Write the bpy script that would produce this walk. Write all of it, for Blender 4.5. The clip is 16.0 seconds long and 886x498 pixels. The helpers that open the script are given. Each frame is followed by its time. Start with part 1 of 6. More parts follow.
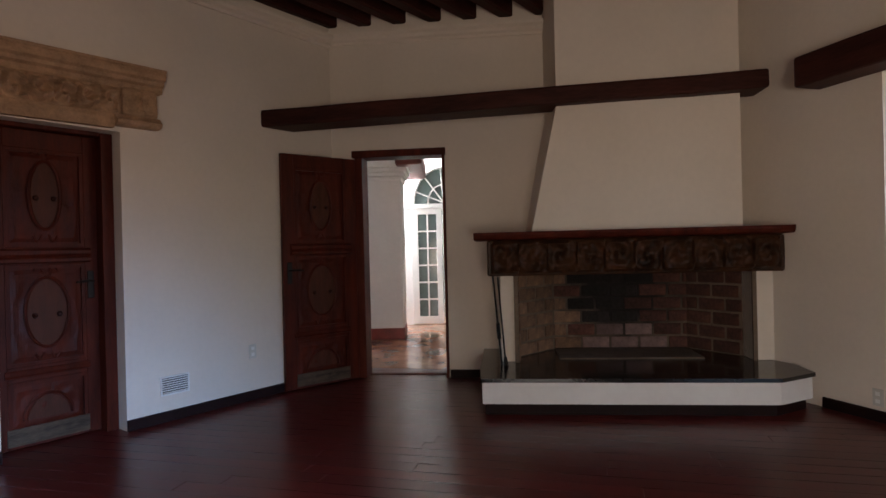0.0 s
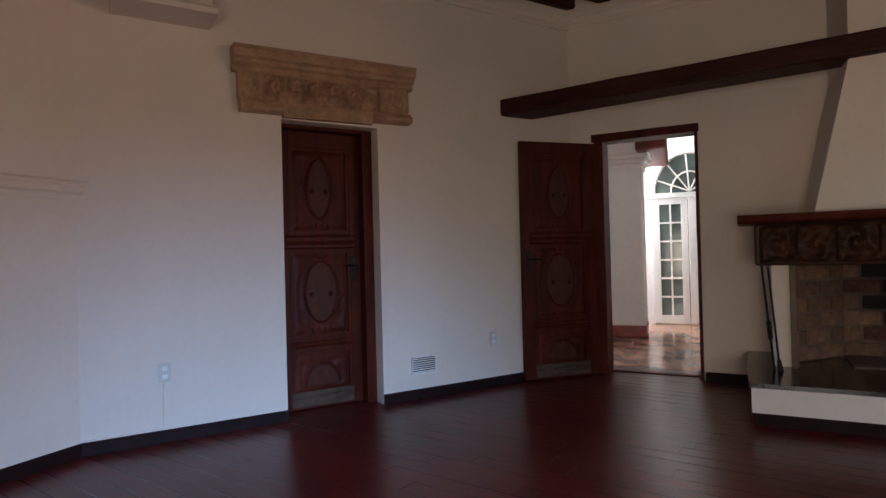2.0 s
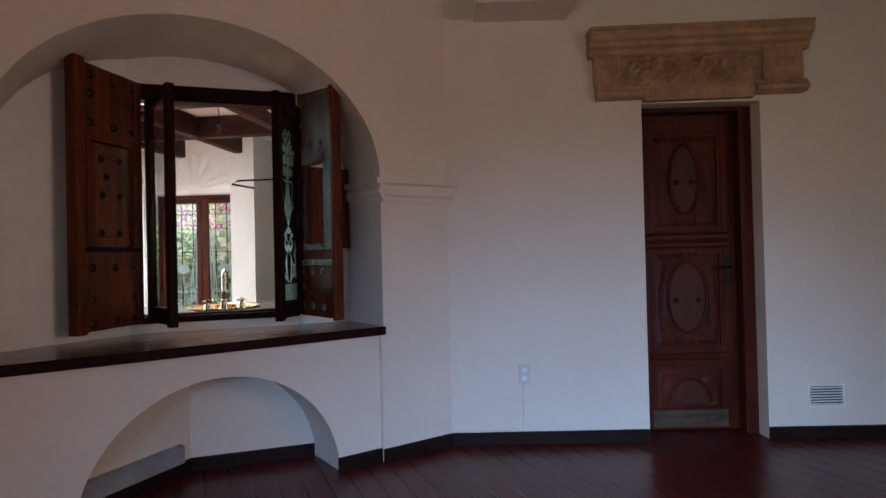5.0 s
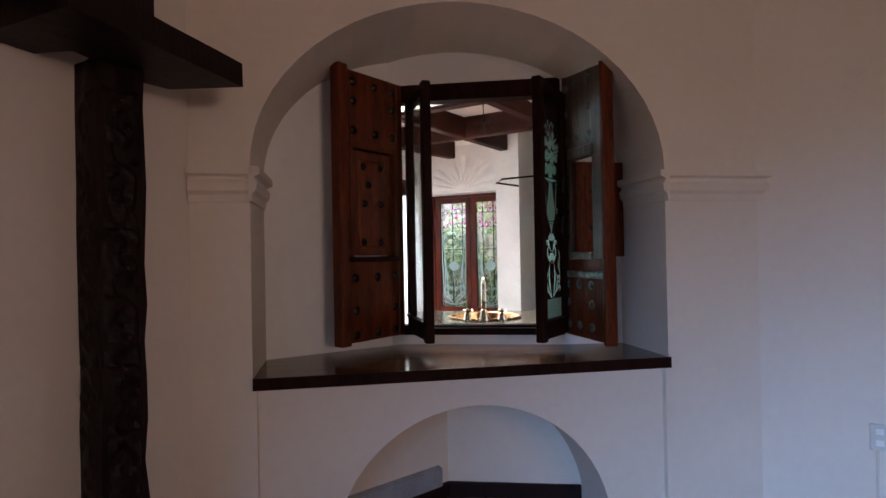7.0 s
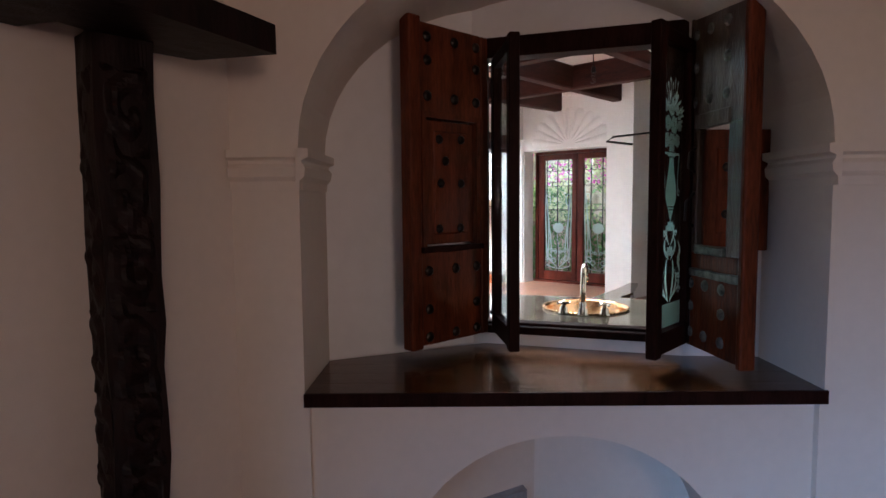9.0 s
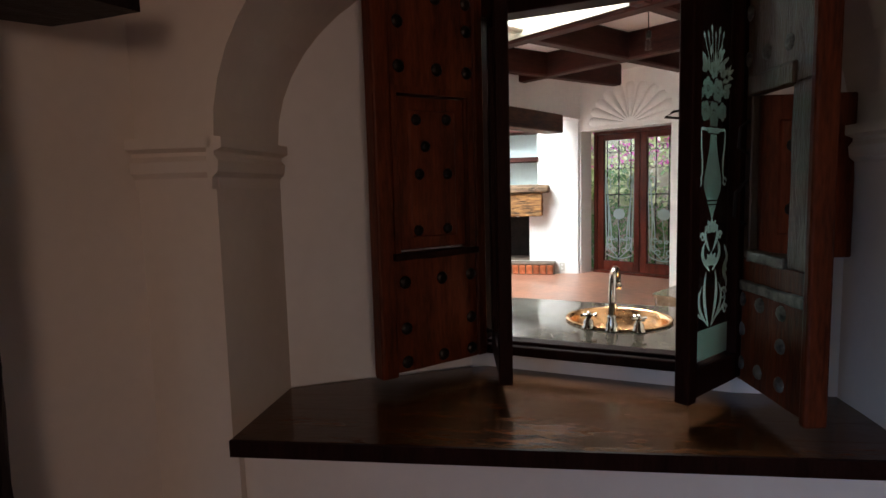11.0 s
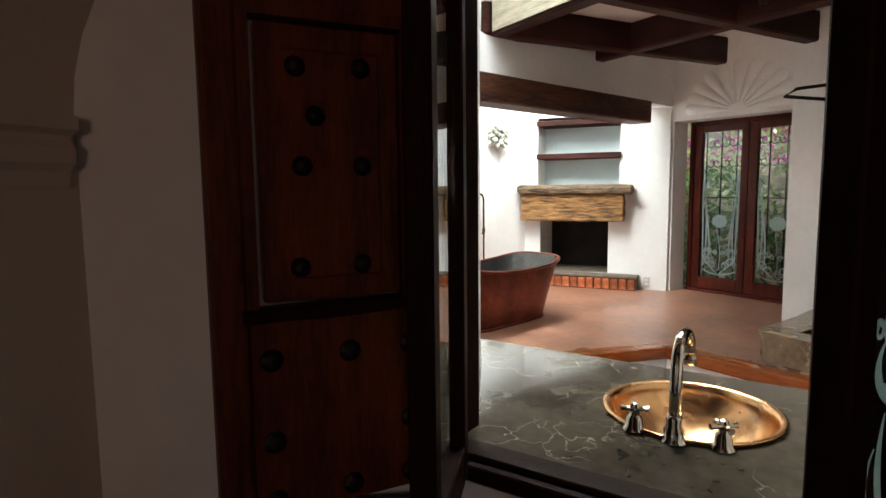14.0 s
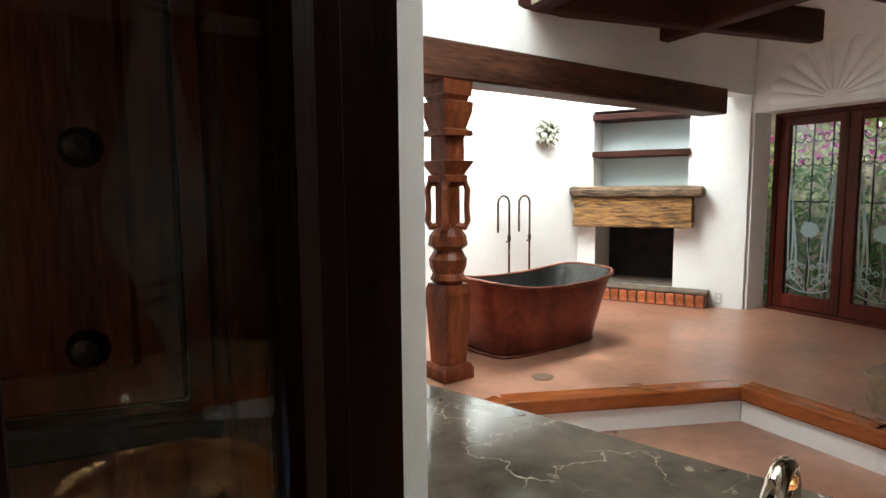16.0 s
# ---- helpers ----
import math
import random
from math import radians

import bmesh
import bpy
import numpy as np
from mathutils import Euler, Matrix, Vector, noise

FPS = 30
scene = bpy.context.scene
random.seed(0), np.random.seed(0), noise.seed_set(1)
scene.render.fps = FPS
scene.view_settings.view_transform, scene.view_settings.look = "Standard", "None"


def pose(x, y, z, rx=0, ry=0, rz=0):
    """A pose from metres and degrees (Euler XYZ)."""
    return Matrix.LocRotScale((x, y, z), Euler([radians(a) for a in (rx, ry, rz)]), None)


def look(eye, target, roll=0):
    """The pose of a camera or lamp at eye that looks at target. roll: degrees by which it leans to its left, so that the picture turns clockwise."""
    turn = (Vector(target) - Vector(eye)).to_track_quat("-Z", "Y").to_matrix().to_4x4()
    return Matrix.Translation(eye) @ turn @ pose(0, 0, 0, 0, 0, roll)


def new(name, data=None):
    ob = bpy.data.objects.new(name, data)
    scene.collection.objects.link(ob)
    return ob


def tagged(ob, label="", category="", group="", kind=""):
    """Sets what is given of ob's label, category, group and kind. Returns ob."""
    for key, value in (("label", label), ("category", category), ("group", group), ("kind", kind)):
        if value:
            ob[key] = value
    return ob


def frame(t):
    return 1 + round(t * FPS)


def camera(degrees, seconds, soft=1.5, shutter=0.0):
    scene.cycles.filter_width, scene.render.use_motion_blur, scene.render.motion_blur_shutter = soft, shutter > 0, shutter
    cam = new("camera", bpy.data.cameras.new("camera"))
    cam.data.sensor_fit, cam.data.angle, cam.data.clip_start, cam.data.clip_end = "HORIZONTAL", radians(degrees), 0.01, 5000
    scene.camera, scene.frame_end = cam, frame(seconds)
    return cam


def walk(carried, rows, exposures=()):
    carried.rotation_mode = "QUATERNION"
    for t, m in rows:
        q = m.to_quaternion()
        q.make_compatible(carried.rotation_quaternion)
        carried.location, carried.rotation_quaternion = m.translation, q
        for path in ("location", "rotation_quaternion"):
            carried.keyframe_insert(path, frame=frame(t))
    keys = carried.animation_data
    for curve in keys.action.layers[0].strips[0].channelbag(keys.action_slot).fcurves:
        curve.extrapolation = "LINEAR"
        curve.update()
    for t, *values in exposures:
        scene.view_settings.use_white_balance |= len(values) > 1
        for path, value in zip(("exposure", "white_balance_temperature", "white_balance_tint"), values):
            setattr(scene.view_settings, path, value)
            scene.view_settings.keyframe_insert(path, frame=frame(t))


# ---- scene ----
cam = camera(73.9, 16.0)
PATH = [
    (0, (-0.563, 2.413, 1.224), (-1.903, 3.898, 1.22), -1.4),
    (0.5, (-0.632, 2.401, 1.174), (-2.116, 3.741, 1.18), -1.3),
    (1, (-0.649, 2.452, 1.148), (-2.272, 3.621, 1.16), -1.4),
    (1.5, (-0.715, 2.432, 1.146), (-2.432, 3.456, 1.155), -1.42),
    (2, (-0.758, 2.432, 1.122), (-2.554, 3.311, 1.139), -1.48),
    (2.5, (-0.826, 2.43, 1.113), (-2.69, 3.154, 1.135), -1.54),
    (3, (-0.892, 2.424, 1.084), (-2.812, 2.981, 1.125), -1.55),
    (3.5, (-0.939, 2.425, 1.104), (-2.904, 2.796, 1.14), -1.66),
    (4, (-1.002, 2.403, 1.116), (-2.992, 2.6, 1.152), -1.47),
    (4.5, (-1.064, 2.412, 1.14), (-3.064, 2.408, 1.171), -1.5),
    (5, (-1.14, 2.371, 1.174), (-3.129, 2.163, 1.196), -1.35),
    (7.5, (-1.747, 2.169, 1.312), (-3.368, 0.998, 1.291), -0.87),
    (8, (-1.841, 2.127, 1.369), (-3.401, 0.877, 1.3), -0.77),
    (8.5, (-1.953, 2.07, 1.413), (-3.476, 0.78, 1.289), -0.5),
    (11, (-2.666, 1.935, 1.476), (-3.969, 0.431, 1.269), -1.5),
    (11.5, (-2.829, 1.896, 1.482), (-4.091, 0.358, 1.277), -1.7),
    (12, (-2.986, 1.829, 1.475), (-4.215, 0.265, 1.268), -1.6),
    (12.5, (-3.134, 1.739, 1.474), (-4.333, 0.153, 1.267), -1.5),
    (13, (-3.272, 1.637, 1.483), (-4.432, 0.022, 1.271), -1.1),
    (13.5, (-3.406, 1.542, 1.489), (-4.516, -0.108, 1.275), -0.7),
    (14, (-3.585, 1.434, 1.484), (-4.635, -0.254, 1.272), -0.6),
    (14.5, (-3.731, 1.331, 1.485), (-4.736, -0.385, 1.271), -0.6),
    (15, (-3.863, 1.232, 1.49), (-4.827, -0.507, 1.277), -0.5),
    (15.5, (-4.001, 1.115, 1.494), (-4.916, -0.651, 1.284), -0.5),
    (16, (-4.142, 1, 1.485), (-5.003, -0.793, 1.277), -0.4),
]
walk(cam, [(t, look(eye, target, roll)) for t, eye, target, roll in PATH],
     exposures=[(0, 1.12, 6050, 10), (5.0, 1.02, 6000, 10), (8.5, 0.92, 5700, 13), (9.8, 0.70, 5900, 13), (11.0, 0.36, 6250, 12), (12.5, 0.03, 6450, 11),
                (13.5, -0.16, 6450, 10), (16, -0.32, 6450, 10)])

# ---- world and lights ----
world = bpy.data.worlds.new("sky")
scene.world = world
world.use_nodes = True
wn = world.node_tree
sky = wn.nodes.new("ShaderNodeTexSky")
sky.sky_type, sky.sun_disc = 'NISHITA', False
sky.sun_elevation, sky.sun_rotation = radians(58), radians(105)
wn.links.new(sky.outputs[0], wn.nodes["Background"].inputs[0])
wn.nodes["Background"].inputs[1].default_value = 0.15
sun = new("sun", bpy.data.lights.new("sun", 'SUN'))
sun.data.energy, sun.data.angle, sun.data.color = 5.0, radians(0.5), (1.0, 0.95, 0.86)
sun.rotation_euler = (radians(32), 0, radians(75))


def area(name, m, w, h, watts, colour):
    lamp = bpy.data.lights.new(name, 'AREA')
    lamp.shape, lamp.size, lamp.size_y, lamp.energy, lamp.color = 'RECTANGLE', w, h, watts, colour
    ob = new(name, lamp)
    ob.matrix_world = m
    return ob


warm = area("east_window_daylight", look((-0.12, 6.62, 1.9), (-2.6, 1.2, 1.6)), 1.2, 1.3, 8, (1.0, 0.63, 0.46))
warm.data.spread = radians(90)
blue = area("terrace_door_skylight", look((2.45, 2.75, 1.55), (-4.7, 2.8, -1.6)), 1.5, 1.2, 25, (0.33, 0.58, 1.0))
blue.data.spread = radians(48)
south = area("south_window_daylight", look((0.95, 1.22, 0.85), (-0.9, 6.0, 2.6)), 1.5, 1.2, 20, (1.0, 0.78, 0.58))
south.data.spread = radians(145)
area("tub_skylight_daylight", look((-6.9, -3.3, 3.5), (-6.9, -3.3, 0)), 2.6, 0.9, 330, (0.92, 1.0, 0.97))
area("bath_skylight_daylight", look((-5.75, -0.75, 3.4), (-5.8, -0.75, 0)), 1.2, 3.0, 430, (0.92, 1.0, 0.97))
# Unseen lamp added to brighten the hall; it stands in no window opening.
area("hall_fill", look((-8.0, 9.0, 2.6), (-6.6, 10.2, 0.6)), 2.0, 2.0, 150, (1.0, 0.98, 0.95))

# ---- materials ----


def mat(name, colour, rough=0.6, metal=0.0, vary=0.12, scale=6.0, grain=40.0, bump=0.15, stretch=(1, 1, 1), tint=None, island=0.0, coat=0.0, crack=None):
    m = bpy.data.materials.new(name)
    m.use_nodes = True
    nt = m.node_tree
    p = nt.nodes["Principled BSDF"]
    p.inputs["Roughness"].default_value, p.inputs["Metallic"].default_value = rough, metal
    p.inputs["Coat Weight"].default_value = coat
    p.inputs["Specular IOR Level"].default_value = 0.04 if "frame" in name else 0.36 if "floor_wood" in name else 0.6 if "weathered_wood" in name else (0.3 if rough < 0.3 else 0.16) if "wood" in name else 0.5
    p.inputs["Coat Roughness"].default_value = 0.15
    tc = nt.nodes.new("ShaderNodeTexCoord")
    mp = nt.nodes.new("ShaderNodeMapping")
    mp.inputs["Scale"].default_value = stretch
    nt.links.new(tc.outputs["Object"], mp.inputs[0])
    n1, n2 = nt.nodes.new("ShaderNodeTexNoise"), nt.nodes.new("ShaderNodeTexNoise")
    n1.inputs["Scale"].default_value, n1.inputs["Detail"].default_value = scale, 5
    n2.inputs["Scale"].default_value, n2.inputs["Detail"].default_value = grain, 6
    for n in (n1, n2):
        nt.links.new(mp.outputs[0], n.inputs[0])
    add = nt.nodes.new("ShaderNodeMath")
    add.operation = 'MULTIPLY_ADD'
    nt.links.new(n2.outputs[0], add.inputs[0])
    add.inputs[1].default_value = 0.5
    nt.links.new(n1.outputs[0], add.inputs[2])
    ramp = nt.nodes.new("ShaderNodeValToRGB")
    ramp.color_ramp.elements[0].position, ramp.color_ramp.elements[1].position = 0.5, 1.0
    c = Vector(colour)
    d = Vector(tint) if tint else c * (1 - 2.2 * vary)
    ramp.color_ramp.elements[0].color = (*d, 1)
    ramp.color_ramp.elements[1].color = (*(c * (1 + vary)), 1)
    nt.links.new(add.outputs[0], ramp.inputs[0])
    out = ramp.outputs[0]
    if island:
        oi = nt.nodes.new("ShaderNodeObjectInfo")
        mr = nt.nodes.new("ShaderNodeMapRange")
        mr.inputs[3].default_value, mr.inputs[4].default_value = 1 - island, 1 + island
        nt.links.new(oi.outputs["Random"], mr.inputs[0])
        hsv = nt.nodes.new("ShaderNodeHueSaturation")
        nt.links.new(mr.outputs[0], hsv.inputs["Value"])
        nt.links.new(out, hsv.inputs["Color"])
        out = hsv.outputs[0]
    height = add.outputs[0]
    if crack:
        cm = nt.nodes.new("ShaderNodeMapping")
        cm.inputs["Scale"].default_value = crack
        nt.links.new(tc.outputs["Object"], cm.inputs[0])
        cn = nt.nodes.new("ShaderNodeTexNoise")
        cn.inputs["Scale"].default_value, cn.inputs["Detail"].default_value, cn.inputs["Distortion"].default_value = 1.0, 4, 0.6
        nt.links.new(cm.outputs[0], cn.inputs[0])
        cr = nt.nodes.new("ShaderNodeMapRange")
        cr.inputs[1].default_value, cr.inputs[2].default_value = 0.32, 0.48
        nt.links.new(cn.outputs[0], cr.inputs[0])
        mx = nt.nodes.new("ShaderNodeMix")
        mx.data_type = 'RGBA'
        mx.inputs["A"].default_value = (*(c * 0.16), 1)
        nt.links.new(cr.outputs[0], mx.inputs["Factor"])
        nt.links.new(out, mx.inputs["B"])
        out = mx.outputs["Result"]
        hm = nt.nodes.new("ShaderNodeMath")
        hm.operation = 'ADD'
        nt.links.new(height, hm.inputs[0])
        nt.links.new(cr.outputs[0], hm.inputs[1])
        height = hm.outputs[0]
    nt.links.new(out, p.inputs["Base Color"])
    rr = nt.nodes.new("ShaderNodeMapRange")
    rr.inputs[3].default_value, rr.inputs[4].default_value = max(rough - 0.08, 0.02), min(rough + 0.1, 1)
    nt.links.new(n1.outputs[0], rr.inputs[0])
    nt.links.new(rr.outputs[0], p.inputs["Roughness"])
    if bump:
        b = nt.nodes.new("ShaderNodeBump")
        b.inputs["Strength"].default_value, b.inputs["Distance"].default_value = bump, 0.01
        nt.links.new(height, b.inputs["Height"])
        nt.links.new(b.outputs[0], p.inputs["Normal"])
    return m


PLASTER = mat("plaster", (0.76, 0.68, 0.59), 0.85, vary=0.03, scale=1.5, grain=25, bump=0.12)
WHITE = mat("white_plaster", (0.82, 0.81, 0.79), 0.8, vary=0.03, scale=2, grain=18, bump=0.22)
PALE_BLUE = mat("pale_blue_plaster", (0.60, 0.69, 0.69), 0.8, vary=0.03, scale=2, grain=18, bump=0.15)
PLANK = mat("red_floor_wood", (0.090, 0.011, 0.009), 0.27, vary=0.25, scale=3, grain=30, bump=0.06, stretch=(0.25, 3, 3), island=0.16)
DARKWOOD = mat("dark_beam_wood", (0.050, 0.014, 0.010), 0.55, vary=0.3, scale=4, grain=30, bump=0.3, stretch=(0.5, 3, 3))
DOORWOOD = mat("carved_door_wood", (0.082, 0.013, 0.006), 0.46, vary=0.28, scale=4, grain=40, bump=0.2, stretch=(3, 3, 0.5))
OVALWOOD = mat("panel_wood", (0.085, 0.028, 0.016), 0.5, vary=0.2, scale=6, grain=50, bump=0.2, stretch=(3, 3, 0.6))
POSTDARK = mat("blackened_post_wood", (0.014, 0.006, 0.005), 0.5, vary=0.35, scale=7, grain=40, bump=0.3, stretch=(3, 3, 0.6))
OLDBEAM = mat("old_worn_beam_wood", (0.10, 0.040, 0.022), 0.55, vary=0.4, scale=3, grain=24, bump=0.4, stretch=(0.4, 3, 3), tint=(0.020, 0.007, 0.006))
KICK = mat("scuffed_kickboard_wood", (0.10, 0.068, 0.046), 0.6, vary=0.35, scale=6, grain=50, bump=0.3, stretch=(0.5, 3, 3))
CARVEWOOD = mat("carved_mantel_wood", (0.055, 0.022, 0.010), 0.42, vary=0.4, scale=9, grain=40, bump=0.2, tint=(0.014, 0.007, 0.004))
SHUTWOOD = mat("shutter_wood", (0.12, 0.027, 0.009), 0.45, vary=0.32, scale=5, grain=40, bump=0.25, stretch=(3, 3, 0.5))
WEATHERED = mat("weathered_wood", (0.072, 0.049, 0.031), 0.36, vary=0.3, scale=8, grain=60, bump=0.6, stretch=(3, 3, 0.6), tint=(0.050, 0.022, 0.012))
SILLWOOD = mat("varnished_sill_wood", (0.100, 0.038, 0.013), 0.15, vary=0.26, scale=5, grain=26, bump=0.12, stretch=(0.8, 2.4, 1), coat=0.15)
FRAMEWOOD = mat("window_frame_wood", (0.022, 0.008, 0.006), 0.45, vary=0.25, scale=5, grain=40, bump=0.1, stretch=(3, 3, 0.5))
STONE = mat("carved_limestone", (0.44, 0.28, 0.165), 0.85, vary=0.18, scale=9, grain=60, bump=0.5)
BASE = mat("dark_baseboard_wood", (0.016, 0.006, 0.006), 0.6, vary=0.2)
SLATE = mat("black_slate", (0.016, 0.015, 0.016), 0.12, vary=0.3, scale=5, bump=0.05)
BRICK = mat("old_brick", (0.20, 0.115, 0.065), 0.9, vary=0.3, scale=12, grain=60, bump=0.6, island=0.3, tint=(0.10, 0.06, 0.045))
SOOT = mat("sooty_brick", (0.020, 0.015, 0.014), 0.95, vary=0.4, scale=5, grain=40, bump=0.5, island=0.35)
REDBRICK = mat("smoked_red_brick", (0.085, 0.034, 0.024), 0.95, vary=0.35, scale=7, grain=50, bump=0.6, island=0.35)
ASHBRICK = mat("ash_dusted_brick", (0.17, 0.11, 0.10), 0.95, vary=0.3, scale=8, grain=50, bump=0.6, island=0.3, tint=(0.09, 0.06, 0.055))
MORTAR = mat("mortar", (0.15, 0.112, 0.085), 0.95, vary=0.15, scale=10, grain=50, bump=0.4)
SOOTED = mat("sooted_mortar", (0.17, 0.125, 0.09), 0.95, vary=0.15, scale=10, grain=50, bump=0.4)
so = SOOTED.node_tree
sc, sm, sn, sa, sr_, sx = (so.nodes.new(k) for k in ("ShaderNodeTexCoord", "ShaderNodeVectorMath", "ShaderNodeTexNoise", "ShaderNodeMath", "ShaderNodeMapRange", "ShaderNodeMix"))
sm.operation, sa.operation, sx.data_type = 'DISTANCE', 'MULTIPLY_ADD', 'RGBA'
sm.inputs[1].default_value = (1.25, 1.25, 0.85)
sn.inputs["Scale"].default_value, sn.inputs["Detail"].default_value = 7, 5
so.links.new(sc.outputs["Object"], sm.inputs[0])
so.links.new(sc.outputs["Object"], sn.inputs[0])
so.links.new(sn.outputs[0], sa.inputs[0])
sa.inputs[1].default_value = 0.5
so.links.new(sm.outputs["Value"], sa.inputs[2])
sr_.inputs[1].default_value, sr_.inputs[2].default_value = 0.55, 0.95
so.links.new(sa.outputs[0], sr_.inputs[0])
so.links.new(sr_.outputs[0], sx.inputs["Factor"])
sx.inputs["A"].default_value = (0.014, 0.011, 0.010, 1)
so.links.new(so.nodes["Principled BSDF"].inputs["Base Color"].links[0].from_socket, sx.inputs["B"])
so.links.new(sx.outputs["Result"], so.nodes["Principled BSDF"].inputs["Base Color"])
IRON = mat("black_iron", (0.02, 0.018, 0.017), 0.45, 0.7, vary=0.2, bump=0.2)
STUD = mat("iron_stud", (0.03, 0.024, 0.02), 0.4, 0.8, vary=0.3, bump=0.1)
BRONZE = mat("dark_bronze", (0.16, 0.12, 0.07), 0.25, 1.0, vary=0.3, bump=0.05)
NICKEL = mat("polished_nickel", (0.62, 0.56, 0.46), 0.08, 1.0, vary=0.05, bump=0.0)
COPPER = mat("hammered_copper", (0.88, 0.50, 0.24), 0.24, 1.0, vary=0.08, scale=22, grain=40, bump=0.12)
TUBCOPPER = mat("aged_copper_tub", (0.18, 0.042, 0.023), 0.32, 0.55, vary=0.3, scale=3, grain=20, bump=0.08)
TUBIN = mat("tinned_tub_lining", (0.10, 0.10, 0.095), 0.35, 0.8, vary=0.2, bump=0.05)
TERRA = mat("burnished_clay_floor", (0.35, 0.170, 0.112), 0.30, vary=0.2, scale=2.2, grain=12, bump=0.03)
NOSING = mat("varnished_nosing", (0.30, 0.076, 0.018), 0.16, vary=0.3, scale=4, grain=30, bump=0.1, stretch=(0.5, 3, 3))
TILE = mat("glazed_orange_brick", (0.42, 0.115, 0.045), 0.25, vary=0.25, scale=20, grain=50, bump=0.1, island=0.3)
RUSTIC = mat("rough_hewn_timber", (0.30, 0.145, 0.045), 0.8, vary=0.4, scale=9, grain=30, bump=1.0, stretch=(0.5, 2, 4), tint=(0.06, 0.026, 0.009), crack=(4, 12, 34))
CAPWOOD = mat("weathered_cap_timber", (0.20, 0.125, 0.070), 0.8, vary=0.4, scale=9, grain=30, bump=1.0, stretch=(0.5, 2, 4), tint=(0.05, 0.03, 0.018), crack=(5, 14, 30))
PALESTUD = mat("worn_pale_stud", (0.15, 0.15, 0.13), 0.45, 0.3, vary=0.4, scale=30, bump=0.3)
POSTWOOD = mat("carved_post_wood", (0.165, 0.045, 0.019), 0.3, vary=0.35, scale=5, grain=40, bump=0.3, stretch=(3, 3, 0.5))
GREYWOOD = mat("pale_grey_timber", (0.55, 0.50, 0.38), 0.8, vary=0.25, scale=5, grain=30, bump=0.5, stretch=(0.4, 3, 3))
PLASTIC = mat("switch_plate_plastic", (0.62, 0.60, 0.54), 0.4, vary=0.03, bump=0)
WHITEPAINT = mat("white_paint", (0.82, 0.81, 0.78), 0.35, vary=0.03, bump=0.03)
REDBASE = mat("red_baseboard", (0.25, 0.035, 0.025), 0.35, vary=0.15)
HALLFLOOR = mat("glossy_clay_tile", (0.40, 0.20, 0.12), 0.14, vary=0.25, scale=3, grain=20, bump=0.04, island=0.2)
GRASS = mat("garden_soil", (0.10, 0.085, 0.05), 0.9, vary=0.3)
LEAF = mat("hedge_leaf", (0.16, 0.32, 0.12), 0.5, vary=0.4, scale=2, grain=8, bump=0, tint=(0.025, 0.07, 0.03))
# Paler than the hedge leaf: sunlight on the upper growth is in this colour.
LEAFLIGHT = mat("sunlight_painted_leaf", (0.74, 0.80, 0.52), 0.5, vary=0.35, scale=2, grain=8, bump=0)
BLOSSOM = mat("bougainvillea_bract", (0.75, 0.10, 0.48), 0.6, vary=0.25, scale=3, bump=0)
# Shaded copy of ETCH: the left pane's weak light is set by near transparency.
FAINT = mat("shaded_faint_etching", (0.38, 0.50, 0.47), 0.7, vary=0.05, bump=0)
ETCH = mat("etched_glass", (0.38, 0.50, 0.47), 0.7, vary=0.05, bump=0)
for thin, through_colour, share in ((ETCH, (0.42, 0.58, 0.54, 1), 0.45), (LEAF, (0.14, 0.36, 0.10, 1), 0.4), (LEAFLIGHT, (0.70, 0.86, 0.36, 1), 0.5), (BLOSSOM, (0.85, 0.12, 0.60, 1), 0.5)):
    en = thin.node_tree
    et, em = en.nodes.new("ShaderNodeBsdfTranslucent"), en.nodes.new("ShaderNodeMixShader")
    et.inputs[0].default_value, em.inputs[0].default_value = through_colour, share
    en.links.new(en.nodes["Principled BSDF"].outputs[0], em.inputs[1])
    en.links.new(et.outputs[0], em.inputs[2])
    en.links.new(em.outputs[0], en.nodes["Material Output"].inputs[0])
fn = FAINT.node_tree
ft, fm = fn.nodes.new("ShaderNodeBsdfTransparent"), fn.nodes.new("ShaderNodeMixShader")
fm.inputs[0].default_value = 0.97
fn.links.new(fn.nodes["Principled BSDF"].outputs[0], fm.inputs[1])
fn.links.new(ft.outputs[0], fm.inputs[2])
fn.links.new(fm.outputs[0], fn.nodes["Material Output"].inputs[0])


